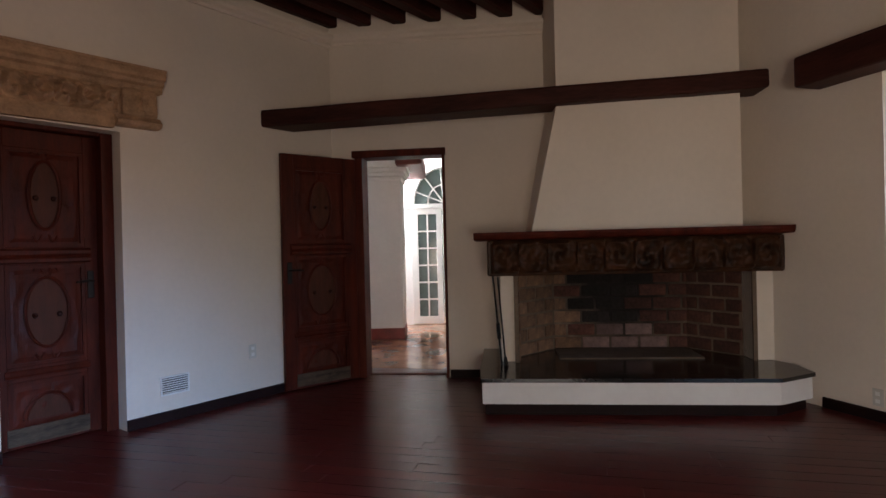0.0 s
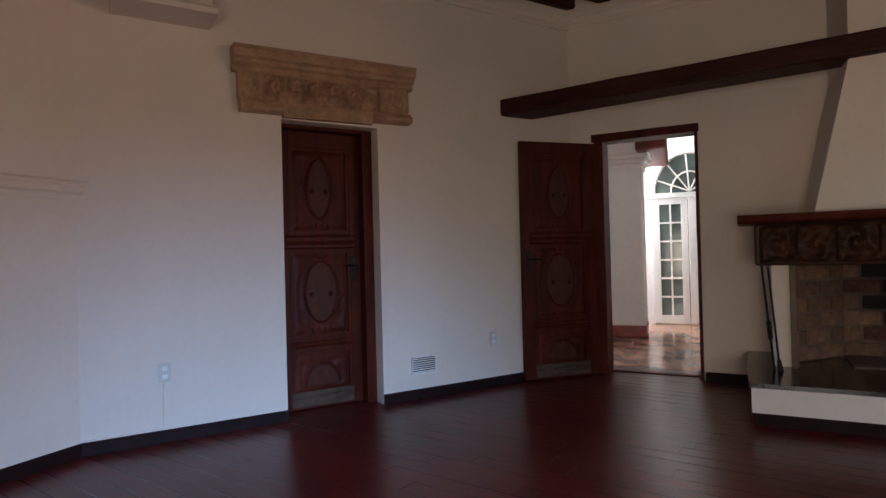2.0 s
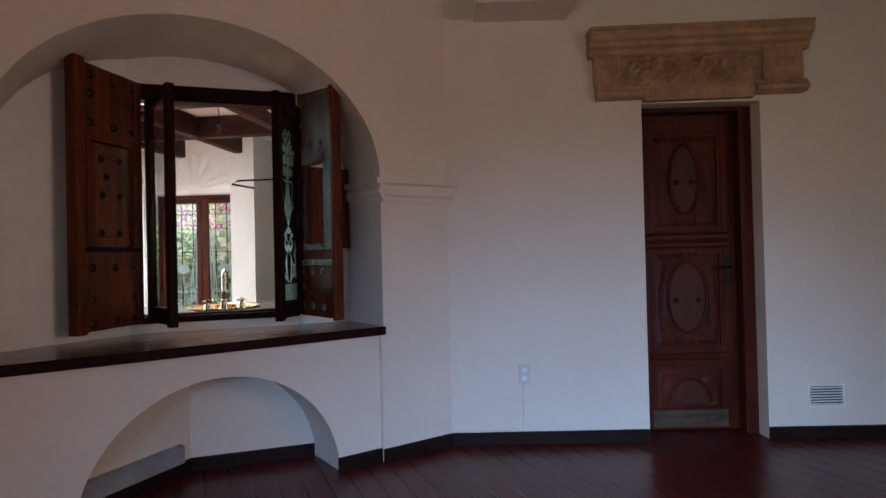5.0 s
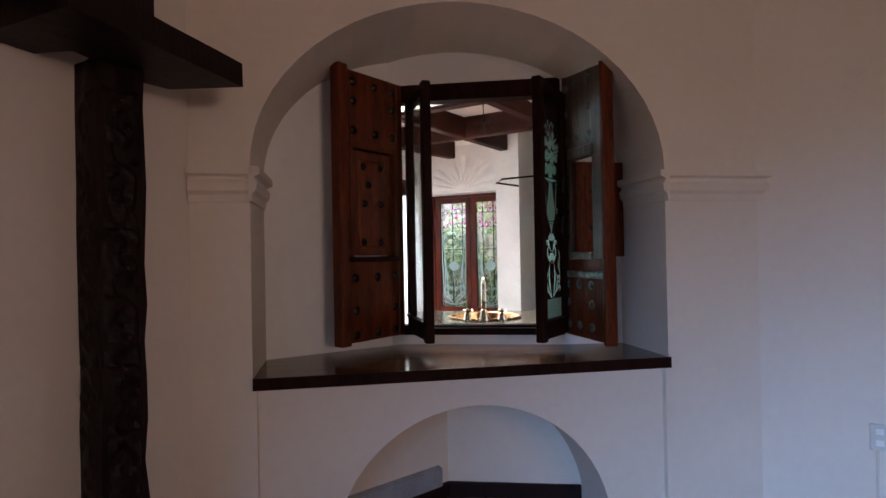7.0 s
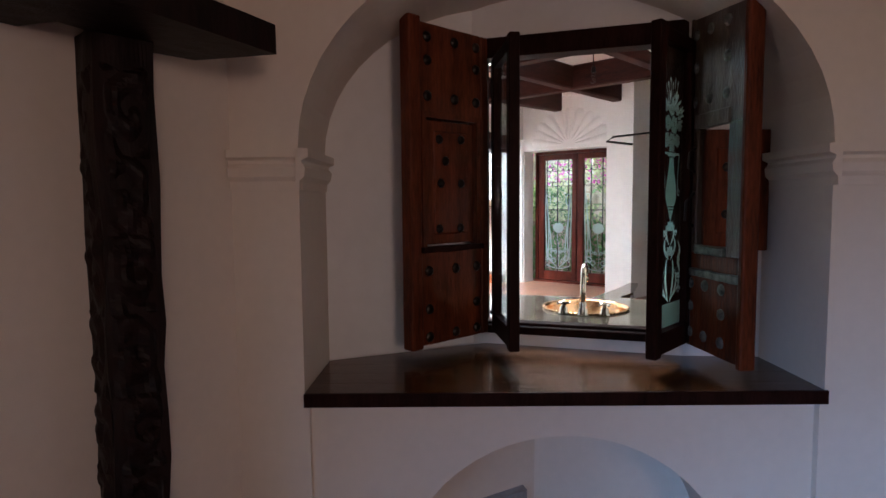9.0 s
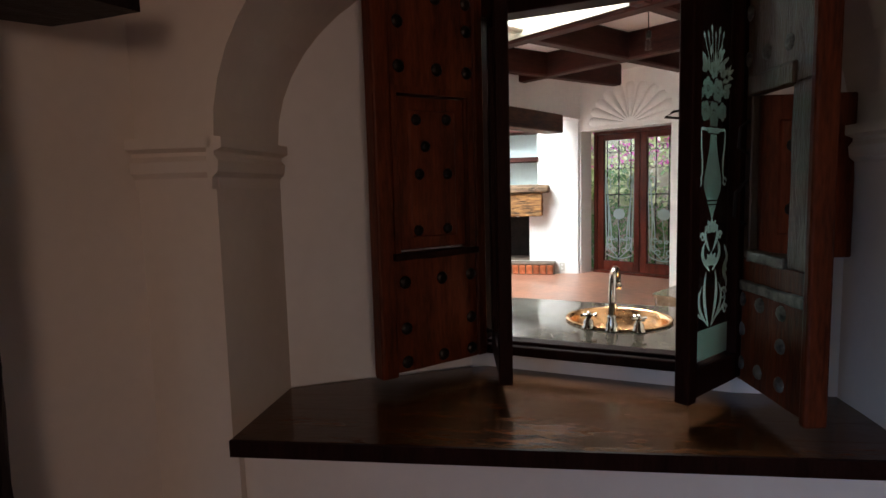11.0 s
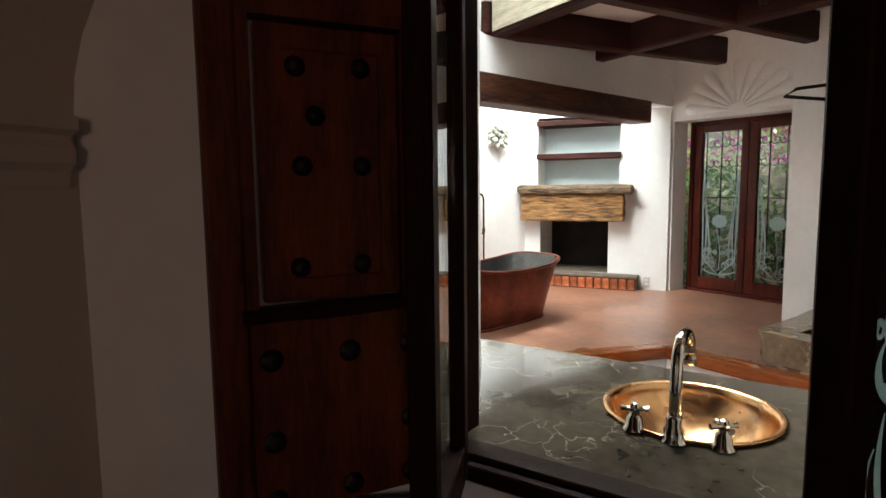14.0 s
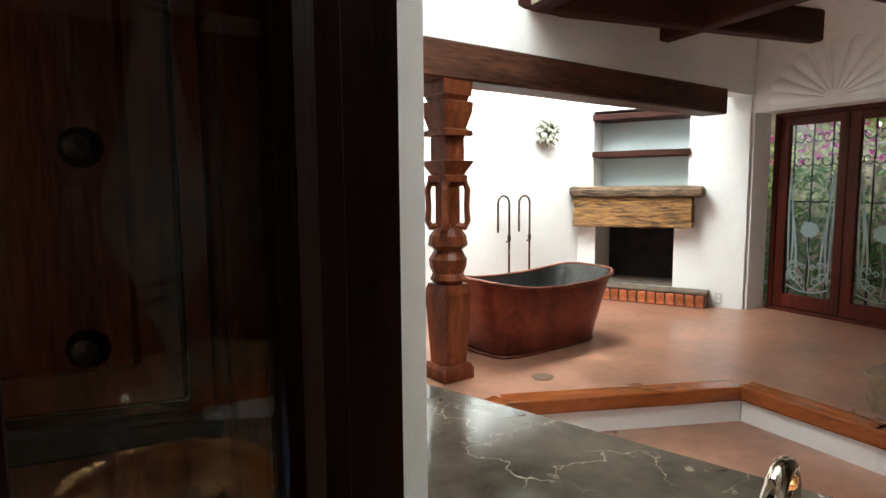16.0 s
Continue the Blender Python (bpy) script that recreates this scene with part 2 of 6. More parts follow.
def marble(name, colour):
    m = mat(name, colour, 0.09, vary=0.25, scale=5, grain=25, bump=0.0)
    nt = m.node_tree
    p = nt.nodes["Principled BSDF"]
    base = p.inputs["Base Color"].links[0].from_socket
    tc = nt.nodes.new("ShaderNodeTexCoord")
    wob = nt.nodes.new("ShaderNodeTexNoise")
    wob.inputs["Scale"].default_value, wob.inputs["Detail"].default_value = 4.5, 8
    nt.links.new(tc.outputs["Object"], wob.inputs[0])
    mixv = nt.nodes.new("ShaderNodeMix")
    mixv.data_type = 'VECTOR'
    mixv.inputs[0].default_value = 0.30
    nt.links.new(tc.outputs["Object"], mixv.inputs[4])
    nt.links.new(wob.outputs[1], mixv.inputs[5])
    v = nt.nodes.new("ShaderNodeTexVoronoi")
    v.feature = 'DISTANCE_TO_EDGE'
    v.inputs["Scale"].default_value = 7.5
    nt.links.new(mixv.outputs[1], v.inputs[0])
    r = nt.nodes.new("ShaderNodeValToRGB")
    r.color_ramp.elements[0].color, r.color_ramp.elements[1].color = (1, 1, 1, 1), (0, 0, 0, 1)
    r.color_ramp.elements[0].position, r.color_ramp.elements[1].position = 0.0, 0.013
    nt.links.new(v.outputs["Distance"], r.inputs[0])
    brk = nt.nodes.new("ShaderNodeTexNoise")
    brk.inputs["Scale"].default_value = 5.5
    nt.links.new(tc.outputs["Object"], brk.inputs[0])
    rb = nt.nodes.new("ShaderNodeMapRange")
    rb.inputs[1].default_value, rb.inputs[2].default_value = 0.46, 0.62
    nt.links.new(brk.outputs[0], rb.inputs[0])
    mul = nt.nodes.new("ShaderNodeMath")
    mul.operation = 'MULTIPLY'
    nt.links.new(r.outputs[0], mul.inputs[0])
    nt.links.new(rb.outputs[0], mul.inputs[1])
    mix = nt.nodes.new("ShaderNodeMix")
    mix.data_type = 'RGBA'
    nt.links.new(mul.outputs[0], mix.inputs[0])
    nt.links.new(base, mix.inputs[6])
    mix.inputs[7].default_value = (0.46, 0.39, 0.30, 1)
    nt.links.new(mix.outputs[2], p.inputs["Base Color"])
    return m


MARBLE = marble("dark_veined_marble", (0.100, 0.082, 0.060))
# Golden-brown marble for the curb, with the skylight falling on it lightening the colour.
BROWNMARBLE = marble("golden_brown_skylit_marble", (0.23, 0.155, 0.095))


def glassy(name, colour=(1, 1, 1), rough=0.0):
    m = bpy.data.materials.new(name)
    m.use_nodes = True
    nt = m.node_tree
    nt.nodes.remove(nt.nodes["Principled BSDF"])
    tr, gl, mx, lw, pw, ma = (nt.nodes.new(k) for k in ("ShaderNodeBsdfTransparent", "ShaderNodeBsdfGlossy", "ShaderNodeMixShader", "ShaderNodeLayerWeight", "ShaderNodeMath", "ShaderNodeMath"))
    tr.inputs[0].default_value = (*colour, 1)
    gl.inputs["Roughness"].default_value = 0.01 + rough
    lw.inputs[0].default_value = 0.5
    pw.operation, ma.operation = 'POWER', 'MULTIPLY_ADD'
    pw.inputs[1].default_value = 5
    ma.inputs[1].default_value, ma.inputs[2].default_value = 0.92, 0.04
    nt.links.new(lw.outputs["Facing"], pw.inputs[0])
    nt.links.new(pw.outputs[0], ma.inputs[0])
    nt.links.new(ma.outputs[0], mx.inputs[0])
    nt.links.new(tr.outputs[0], mx.inputs[1])
    nt.links.new(gl.outputs[0], mx.inputs[2])
    nt.links.new(mx.outputs[0], nt.nodes["Material Output"].inputs[0])
    return m


GLASS = glassy("clear_glass", (0.93, 0.95, 0.94))

# ---- builders ----


def part(name, bm, material, parent=None, label="", smooth=False):
    me = bpy.data.meshes.new(name)
    bmesh.ops.recalc_face_normals(bm, faces=bm.faces)
    bm.to_mesh(me)
    bm.free()
    me.materials.append(material)
    if smooth:
        for f in me.polygons:
            f.use_smooth = True
    ob = new(name, me)
    ob.parent = parent
    if label:
        ob["label"] = label
    return ob


def thing(name, m, label, category, group="", kind=""):
    e = new(name)
    e.empty_display_size = 0.1
    e.matrix_world = m
    return tagged(e, label, category, group, kind)


def put_bm(bm, verts, faces):
    vs = [bm.verts.new(v) for v in verts]
    for f in faces:
        bm.faces.new([vs[i] for i in f])
    return vs


def box(bm, x0, x1, y0, y1, z0, z1, m=None):
    vs = put_bm(bm, [(x, y, z) for x in (x0, x1) for y in (y0, y1) for z in (z0, z1)],
                [(0, 1, 3, 2), (4, 6, 7, 5), (0, 4, 5, 1), (2, 3, 7, 6), (0, 2, 6, 4), (1, 5, 7, 3)])
    if m is not None:
        bmesh.ops.transform(bm, matrix=m, verts=vs)
    return vs


def bbox(x0, x1, y0, y1, z0, z1, bevel=0.0, seg=1):
    bm = bmesh.new()
    box(bm, x0, x1, y0, y1, z0, z1)
    if bevel:
        bmesh.ops.bevel(bm, geom=list(bm.edges), offset=bevel, segments=seg, affect='EDGES', profile=0.5)
    return bm


def prism(pts, z0, z1, bm=None):
    """A plan polygon raised from z0 to z1."""
    bm = bm or bmesh.new()
    n = len(pts)
    put_bm(bm, [(x, y, z0) for x, y in pts] + [(x, y, z1) for x, y in pts],
           [tuple(range(n)), tuple(range(n, 2 * n))] + [(i, (i + 1) % n, n + (i + 1) % n, n + i) for i in range(n)])
    return bm


def slab_xz(pts, y0, y1, bm=None):
    """An outline in x and z with a thickness in y."""
    bm = bm or bmesh.new()
    n = len(pts)
    put_bm(bm, [(x, y0, z) for x, z in pts] + [(x, y1, z) for x, z in pts],
           [tuple(range(n)), tuple(range(n, 2 * n))] + [(i, (i + 1) % n, n + (i + 1) % n, n + i) for i in range(n)])
    return bm


def run_x(profile, x0, x1, bm=None):
    """A moulding: a profile in y and z drawn along x."""
    bm = bm or bmesh.new()
    n = len(profile)
    put_bm(bm, [(x0, y, z) for y, z in profile] + [(x1, y, z) for y, z in profile],
           [tuple(range(n)), tuple(range(n, 2 * n))] + [(i, (i + 1) % n, n + (i + 1) % n, n + i) for i in range(n)])
    return bm


def lathe(profile, n=24, bm=None, m=None, sx=1.0, sy=1.0):
    """A profile of radius and z turned round the z axis."""
    bm = bm or bmesh.new()
    rings = []
    for r, z in profile:
        rings.append([bm.verts.new((r * sx * math.cos(2 * math.pi * i / n), r * sy * math.sin(2 * math.pi * i / n), z)) for i in range(n)])
    for a, b in zip(rings, rings[1:]):
        for i in range(n):
            bm.faces.new((a[i], a[(i + 1) % n], b[(i + 1) % n], b[i]))
    bm.faces.new(rings[0])
    bm.faces.new(rings[-1])
    if m is not None:
        bmesh.ops.transform(bm, matrix=m, verts=[v for r in rings for v in r])
    return bm


def tube(path, r, n=8, bm=None, closed=False):
    """A round bar along a path; r is one radius or one for each point."""
    bm = bm or bmesh.new()
    pts = [Vector(p) for p in path]
    k = len(pts)
    rad = r if isinstance(r, (list, tuple)) else [r] * k
    rings = []
    up = Vector((0, 0, 1))
    side = None
    for i, p in enumerate(pts):
        a, b = (pts[i - 1], pts[(i + 1) % k]) if closed else (pts[max(i - 1, 0)], pts[min(i + 1, k - 1)])
        d = (b - a).normalized()
        if side is None:
            side = d.cross(up if abs(d.z) < 0.9 else Vector((1, 0, 0))).normalized()
        side = (side - d * side.dot(d)).normalized()
        up2 = d.cross(side)
        rings.append([bm.verts.new(p + rad[i] * (math.cos(2 * math.pi * j / n) * side + math.sin(2 * math.pi * j / n) * up2)) for j in range(n)])
    for i in range(k if closed else k - 1):
        a, b = rings[i], rings[(i + 1) % k]
        for j in range(n):
            bm.faces.new((a[j], a[(j + 1) % n], b[(j + 1) % n], b[j]))
    if not closed:
        bm.faces.new(rings[0])
        bm.faces.new(rings[-1])
    return bm


def rough(bm, amount, scale, cuts=0):
    """Hand-hewn unevenness."""
    if cuts:
        bmesh.ops.subdivide_edges(bm, edges=[e for e in bm.edges if e.calc_length() > 0.15], cuts=cuts, use_grid_fill=True)
    for v in bm.verts:
        v.co += Vector(noise.noise_vector(v.co * scale)) * amount
    return bm


def relief(x0, x1, z0, z1, y, depth, pitch, step, seed=0):
    """Carved acanthus scrolls in a band, swelling towards local -y."""
    nx, nz = max(int((x1 - x0) / step), 4), max(int((z1 - z0) / step), 4)
    bm = bmesh.new()
    half = (z1 - z0) / 2
    grid = []
    for i in range(nx + 1):
        col = []
        for k in range(nz + 1):
            x, z = x0 + (x1 - x0) * i / nx, z0 + (z1 - z0) * k / nz
            q = math.floor((x - x0) / pitch)
            s = 1 if q % 2 else -1
            dx, dz = x - (x0 + (q + 0.5) * pitch), z - (z0 + z1) / 2 + 0.15 * half * s
            r, a = math.hypot(dx / pitch * 2, dz / half), math.atan2(dz * s, dx)
            lobe = 0.5 + 0.5 * math.cos(a + 6.5 * r + seed)
            vein = 0.5 + 0.5 * math.cos(7 * a - 5 * r)
            n = noise.noise(Vector((x, z, seed)) * 22)
            h = 0.75 * lobe + 0.25 * vein * min(r, 1) + 0.35 * n
            edge = min(1.0, min(k, nz - k) / 2.0, min(i, nx - i) / 2.0)
            col.append(bm.verts.new((x, y - depth * edge * max(h, 0.0), z)))
        grid.append(col)
    for c, d in zip(grid, grid[1:]):
        for k in range(nz):
            bm.faces.new((c[k], d[k], d[k + 1], c[k + 1]))
    return bm


def wall(name, m, length, height, thick, openings=(), material=None, x0=0.0, z0=0.0, label="", category="wall"):
    """A wall along local x, its mass towards local +y, with openings (x0, x1, z0, z1) right through it."""
    xs = sorted({x0, length, *[v for o in openings for v in o[:2]]})
    zs = sorted({z0, height, *[v for o in openings for v in o[2:]]})
    bm = bmesh.new()

    def solid(i, k):
        if not (0 <= i < len(xs) - 1 and 0 <= k < len(zs) - 1):
            return False
        cx, cz = (xs[i] + xs[i + 1]) / 2, (zs[k] + zs[k + 1]) / 2
        return not any(o[0] < cx < o[1] and o[2] < cz < o[3] for o in openings)

    for i in range(len(xs) - 1):
        for k in range(len(zs) - 1):
            if not solid(i, k):
                continue
            a, b, c, d = xs[i], xs[i + 1], zs[k], zs[k + 1]
            for y in (0, thick):
                put_bm(bm, [(a, y, c), (b, y, c), (b, y, d), (a, y, d)], [(0, 1, 2, 3)])
            if not solid(i - 1, k):
                put_bm(bm, [(a, 0, c), (a, thick, c), (a, thick, d), (a, 0, d)], [(0, 1, 2, 3)])
            if not solid(i + 1, k):
                put_bm(bm, [(b, 0, c), (b, thick, c), (b, thick, d), (b, 0, d)], [(0, 1, 2, 3)])
            if not solid(i, k - 1):
                put_bm(bm, [(a, 0, c), (b, 0, c), (b, thick, c), (a, thick, c)], [(0, 1, 2, 3)])
            if not solid(i, k + 1):
                put_bm(bm, [(a, 0, d), (b, 0, d), (b, thick, d), (a, thick, d)], [(0, 1, 2, 3)])
    bmesh.ops.remove_doubles(bm, verts=bm.verts, dist=1e-5)
    ob = part(name, bm, material or PLASTER)
    ob.matrix_world = m
    return tagged(ob, label, category, kind="structure")


def arch_curve(c, half, spring, rise, n=28):
    return [(c - half * math.cos(math.pi * i / n), spring + rise * math.sin(math.pi * i / n)) for i in range(n + 1)]


def arch_wall(u0, u1, ztop, c, half, foot, spring, rise, d0, d1):
    """A wall from u0 to u1 with an arched opening; open from foot up to the curve."""
    bm = bmesh.new()
    curve = [(c - half, foot)] * (foot < spring) + arch_curve(c, half, spring, rise) + [(c + half, foot)] * (foot < spring)
    for y in (d0, d1):
        put_bm(bm, [(u0, y, foot), (c - half, y, foot), (c - half, y, ztop), (u0, y, ztop)], [(0, 1, 2, 3)])
        put_bm(bm, [(u1, y, foot), (c + half, y, foot), (c + half, y, ztop), (u1, y, ztop)], [(0, 1, 2, 3)])
        for p, q in zip(curve, curve[1:]):
            if abs(p[0] - q[0]) > 1e-6:
                put_bm(bm, [(p[0], y, p[1]), (q[0], y, q[1]), (q[0], y, ztop), (p[0], y, ztop)], [(0, 1, 2, 3)])
    for p, q in zip(curve, curve[1:]):
        put_bm(bm, [(p[0], d0, p[1]), (q[0], d0, q[1]), (q[0], d1, q[1]), (p[0], d1, p[1])], [(0, 1, 2, 3)])
    for u in (u0, u1):
        put_bm(bm, [(u, d0, foot), (u, d1, foot), (u, d1, ztop), (u, d0, ztop)], [(0, 1, 2, 3)])
    put_bm(bm, [(u0, d0, ztop), (u1, d0, ztop), (u1, d1, ztop), (u0, d1, ztop)], [(0, 1, 2, 3)])
    bmesh.ops.remove_doubles(bm, verts=bm.verts, dist=1e-5)
    return bm


def beam(name, p, q, width, height, material, label, wobble=0.006, bevel=0.015, kind=""):
    """A timber from p to q; p and q lie in the middle of its underside."""
    p, q = Vector(p), Vector(q)
    ln = (q - p).length
    bm = bbox(0, ln, -width / 2, width / 2, 0, height, bevel)
    rough(bm, wobble, 2.3, 6 if ln > 1 else 2)
    ob = part(name, bm, material)
    d = (q - p).normalized()
    ob.matrix_world = Matrix.Translation(p) @ d.to_track_quat('X', 'Z').to_matrix().to_4x4()
    return tagged(ob, label, "beam", kind=kind)


# ---- plan of the large room ----
C1, C2 = Vector((-4.78, 2.02)), Vector((-5.14, 5.92))
ANG_D = math.degrees(math.atan2(C2.y - C1.y, C2.x - C1.x))
LEN_D = (C2 - C1).length
MD = pose(C1.x, C1.y, 0, 0, 0, ANG_D)
MB = pose(C2.x, C2.y, 0, 0, 0, 36)
W0 = Vector((-3.28, 0.30))
ANG_W = math.degrees(math.atan2(0.754, -0.657))
MW = pose(W0.x, W0.y, 0, 0, 0, ANG_W)
ME = pose(-2.05, 7.79, 0, 0, 0, -29)
S1 = MW @ Vector((-0.25, 0, 0))
ANG_S = 17 + 180
MS = pose(S1.x + 5.6 * math.cos(radians(17)), S1.y + 5.6 * math.sin(radians(17)), 0, 0, 0, ANG_S)
TOP = 3.55

# ---- large structure ----
wall("wall_northwest", MD, LEN_D + 0.1, TOP, 0.42, [(1.22, 1.95, -0.01, 2.085)], x0=-0.3, label="cream plaster wall with a deep door recess")
wall("wall_north", MB, 4.3, TOP, 0.22, [(0.22, 1.09, -0.01, 2.17)], x0=-0.05, label="cream plaster wall with a doorway")
wall("wall_east", ME, 6.2, TOP, 0.3, [(1.21, 2.8, 1.07, 2.31)], x0=-0.4, label="cream plaster wall warmed by window light")
wall("wall_south", MS, 5.62, TOP, 0.3, [(0.6, 2.2, 0.2, 1.6)], label="cream plaster wall behind a carved post")
EB = ME @ Vector((6.0, 0, 0))
SB = MS @ Vector((0.0, 0, 0))
ANG_K = math.degrees(math.atan2(SB.y - EB.y, SB.x - EB.x))
wall("wall_back", pose(EB.x, EB.y, 0, 0, 0, ANG_K), (SB - EB).length + 0.2, TOP, 0.3, [(0.6, 2.2, 0.1, 2.2)], x0=-0.2, label="plaster wall with a tall window")

facade = part("wall_west", arch_wall(-0.25, 2.30, TOP, 0.90, 0.915, 0.74, 1.63, 0.725, 0, 0.95), PLASTER)
facade.matrix_world = MW
tagged(facade, "cream plaster wall with a wide arched niche", "wall", kind="structure")
bm = arch_wall(0.0, 1.80, 0.73, 0.92, 0.62, 0.0, 0.0, 0.60, 0.03, 0.62)
box(bm, -0.25, 0.0, 0, 0.42, 0, 0.74)
box(bm, 1.80, 2.30, 0, 0.42, 0, 0.74)
prism([(0.10, 0.06), (0.88, 0.56), (1.8, 0.29), (1.8, 0.75), (0.1, 0.75)], 0, 0.73, bm)
parapet = part("wall_parapet", bm, PLASTER)
parapet.matrix_world = MW
tagged(parapet, "plaster parapet with a low arched recess", "wall", kind="structure")

# the splayed walls behind the niche, with the window in the middle one
WL, WR = (0.68, 0.72), (1.50, 0.47)
ANG_N = math.atan2(WR[1] - WL[1], WR[0] - WL[0])


def from_window(a, b):
    """A place along and behind the window, in the plan of the niche wall."""
    return (WL[0] + a * math.cos(ANG_N) - b * math.sin(ANG_N), WL[1] + a * math.sin(ANG_N) + b * math.cos(ANG_N))


nw = bmesh.new()
prism([(-0.3, 0.29), from_window(-0.07, 0), from_window(-0.07, 0.10), from_window(-0.052, 0.10), from_window(-0.057, 0.223), from_window(-0.117, 0.356), from_window(-0.9, 0.356)], 0.0, 2.7, nw)
prism([(WR[0], WR[1]), (2.2, 0.42), (2.2, 0.66), (WR[0] + 0.06, WR[1] + 0.22)], 0.0, 2.7, nw)
prism([from_window(-0.07, 0), WR, (WR[0] + 0.06, WR[1] + 0.22), from_window(-0.057, 0.22)], 0.0, 0.825, nw)
prism([from_window(-0.07, 0), WR, (WR[0] + 0.06, WR[1] + 0.22), from_window(-0.057, 0.22)], 2.19, 2.7, nw)
niche = part("wall_window_recess", nw, WHITE)
niche.matrix_world = MW
tagged(niche, "white plaster splayed back of the window niche", "wall", kind="structure")

floor_pts = [(-3.2, -0.3), (2.75, 1.56), (3.5, 3.9), (-2.0, 8.2), (-3.9, 7.4), (-5.6, 6.2), (-5.3, 1.9), (-4.9, 1.6), (-3.9, -0.1)]
fl = part("floor", prism(floor_pts, -0.12, -0.014), BASE)
tagged(fl, "dark subfloor under red-stained boards", "floor", kind="structure")
cl = bmesh.new()
prism([(-3.6, -0.6), (3.2, 1.4), (4.6, 3.8), (-2.0, 8.6), (-5.9, 6.4), (-5.6, 1.9)], TOP, TOP + 0.15, cl)
tagged(part("ceiling", cl, WHITE), "white plaster ceiling between dark beams", "ceiling", kind="structure")

# ---- large room: trim ----


def trim(name, m, x0, x1, profile, material, label, category="trim"):
    ob = part(name, run_x(profile, x0, x1), material)
    ob.matrix_world = m
    return tagged(ob, label, category, kind="structure")


SKIRT = [(0, 0), (-0.018, 0), (-0.018, 0.066), (-0.012, 0.075), (0, 0.075)]
CROWN = [(0, 3.16), (-0.02, 3.16), (-0.02, 3.185), (-0.05, 3.20), (-0.055, 3.225), (-0.09, 3.245), (-0.095, 3.27), (0, 3.27)]
for m, a, b in ((MD, 0.0, 1.22), (MD, 1.95, LEN_D), (MB, 1.10, 1.9), (ME, 0.75, 6.0), (MS, 0, 5.6)):
    trim("baseboard", m, a, b, SKIRT, BASE, "low dark-stained baseboard along the plaster wall", "baseboard")
for m, a, b in ((MW, 1.80, 2.29), (MW, -0.25, 0.0)):
    trim("baseboard", m, a, b, SKIRT, BASE, "low dark-stained baseboard along the plaster wall", "baseboard")
for a, b in ((0.0, 0.27), (1.53, 1.80)):
    trim("baseboard", MW @ pose(0, 0.03, 0), a, b, SKIRT, BASE, "low dark-stained baseboard under the niche", "baseboard")
trim("baseboard", MW @ pose(0.88, 0.56, 0, 0, 0, -16.4), 0.0, 0.68, SKIRT, BASE, "low dark-stained baseboard inside the arched recess", "baseboard")
trim("baseboard", MW @ pose(0.30, 0.188, 0, 0, 0, 32.7), 0.0, 0.69, SKIRT, BASE, "low dark-stained baseboard inside the arched recess", "baseboard")
# Grey strip, 10 cm high, above the baseboard on the recess's splayed side.
trim("recess_strip", MW @ pose(0.30, 0.188, 0.075, 0, 0, 32.7), 0.0, 0.62, [(0, 0), (-0.03, 0), (-0.03, 0.09), (0, 0.10)], mat("plain_grey", (0.30, 0.31, 0.33), 0.7), "grey strip above the baseboard inside the recess")
trim("crown_moulding", MD, -0.1, LEN_D, CROWN, PLASTER, "stepped plaster crown moulding below the ceiling")
trim("crown_moulding", MB @ pose(0, 0, 0.02), 0, 2.1, CROWN, PLASTER, "stepped plaster crown moulding below the ceiling")
trim("crown_moulding", ME, 0.3, 6.0, CROWN, PLASTER, "stepped plaster crown moulding below the ceiling")

# imposts at the spring of the niche arch
IMP = [(0.0, 1.49), (-0.012, 1.49), (-0.014, 1.52), (-0.03, 1.535), (-0.034, 1.565), (-0.022, 1.58), (-0.022, 1.59), (-0.045, 1.60), (-0.045, 1.628), (0.0, 1.632)]
trim("impost_moulding", MW, 1.80, 2.37, IMP, PLASTER, "white plaster impost moulding at the arch spring")
trim("impost_moulding", MW, -0.25, 0.0, IMP, PLASTER, "white plaster impost moulding at the arch spring")
trim("impost_moulding", MW @ pose(-0.015, 0, 0, 0, 0, 90), -0.045, 0.40, IMP, PLASTER, "white plaster impost return inside the niche")
trim("impost_moulding", MW @ pose(1.815, 0.44, 0, 0, 0, -90), 0.0, 0.485, IMP, PLASTER, "white plaster impost return inside the niche")

# plaster corbel high on the wall
cb = thing("corbel", MD, "white plaster corbel block under the ceiling", "corbel")
part("block", bbox(0.22, 0.74, -0.26, 0, 2.68, TOP, 0.01, 2), PLASTER, cb)
part("moulding", run_x([(0, 2.62), (-0.29, 2.62), (-0.30, 2.65), (-0.28, 2.675), (-0.255, 2.685), (0, 2.685)], 0.195, 0.765), PLASTER, cb)

# ceiling joists running out from the far wall
for i in range(22):
    p = MB @ Vector((-1.6 + 0.335 * i, 0.1, 3.36))
    q = p + Vector((math.cos(radians(ANG_D + 180)), math.sin(radians(ANG_D + 180)), 0)) * 6.8
    beam("ceiling_joist", p, q, 0.12, 0.20, DARKWOOD, "dark-stained wooden ceiling joist", 0.004)

# ---- doors ----


def oval(cx, cz, rx, rz, n=36):
    return [(cx + rx * math.cos(2 * math.pi * i / n), 0, cz + rz * math.sin(2 * math.pi * i / n)) for i in range(n)]


def disc_xz(cx, cz, rx, rz, y0, y1, n=32):
    return slab_xz([(cx + rx * math.cos(2 * math.pi * i / n), cz + rz * math.sin(2 * math.pi * i / n)) for i in range(n)], y0, y1)


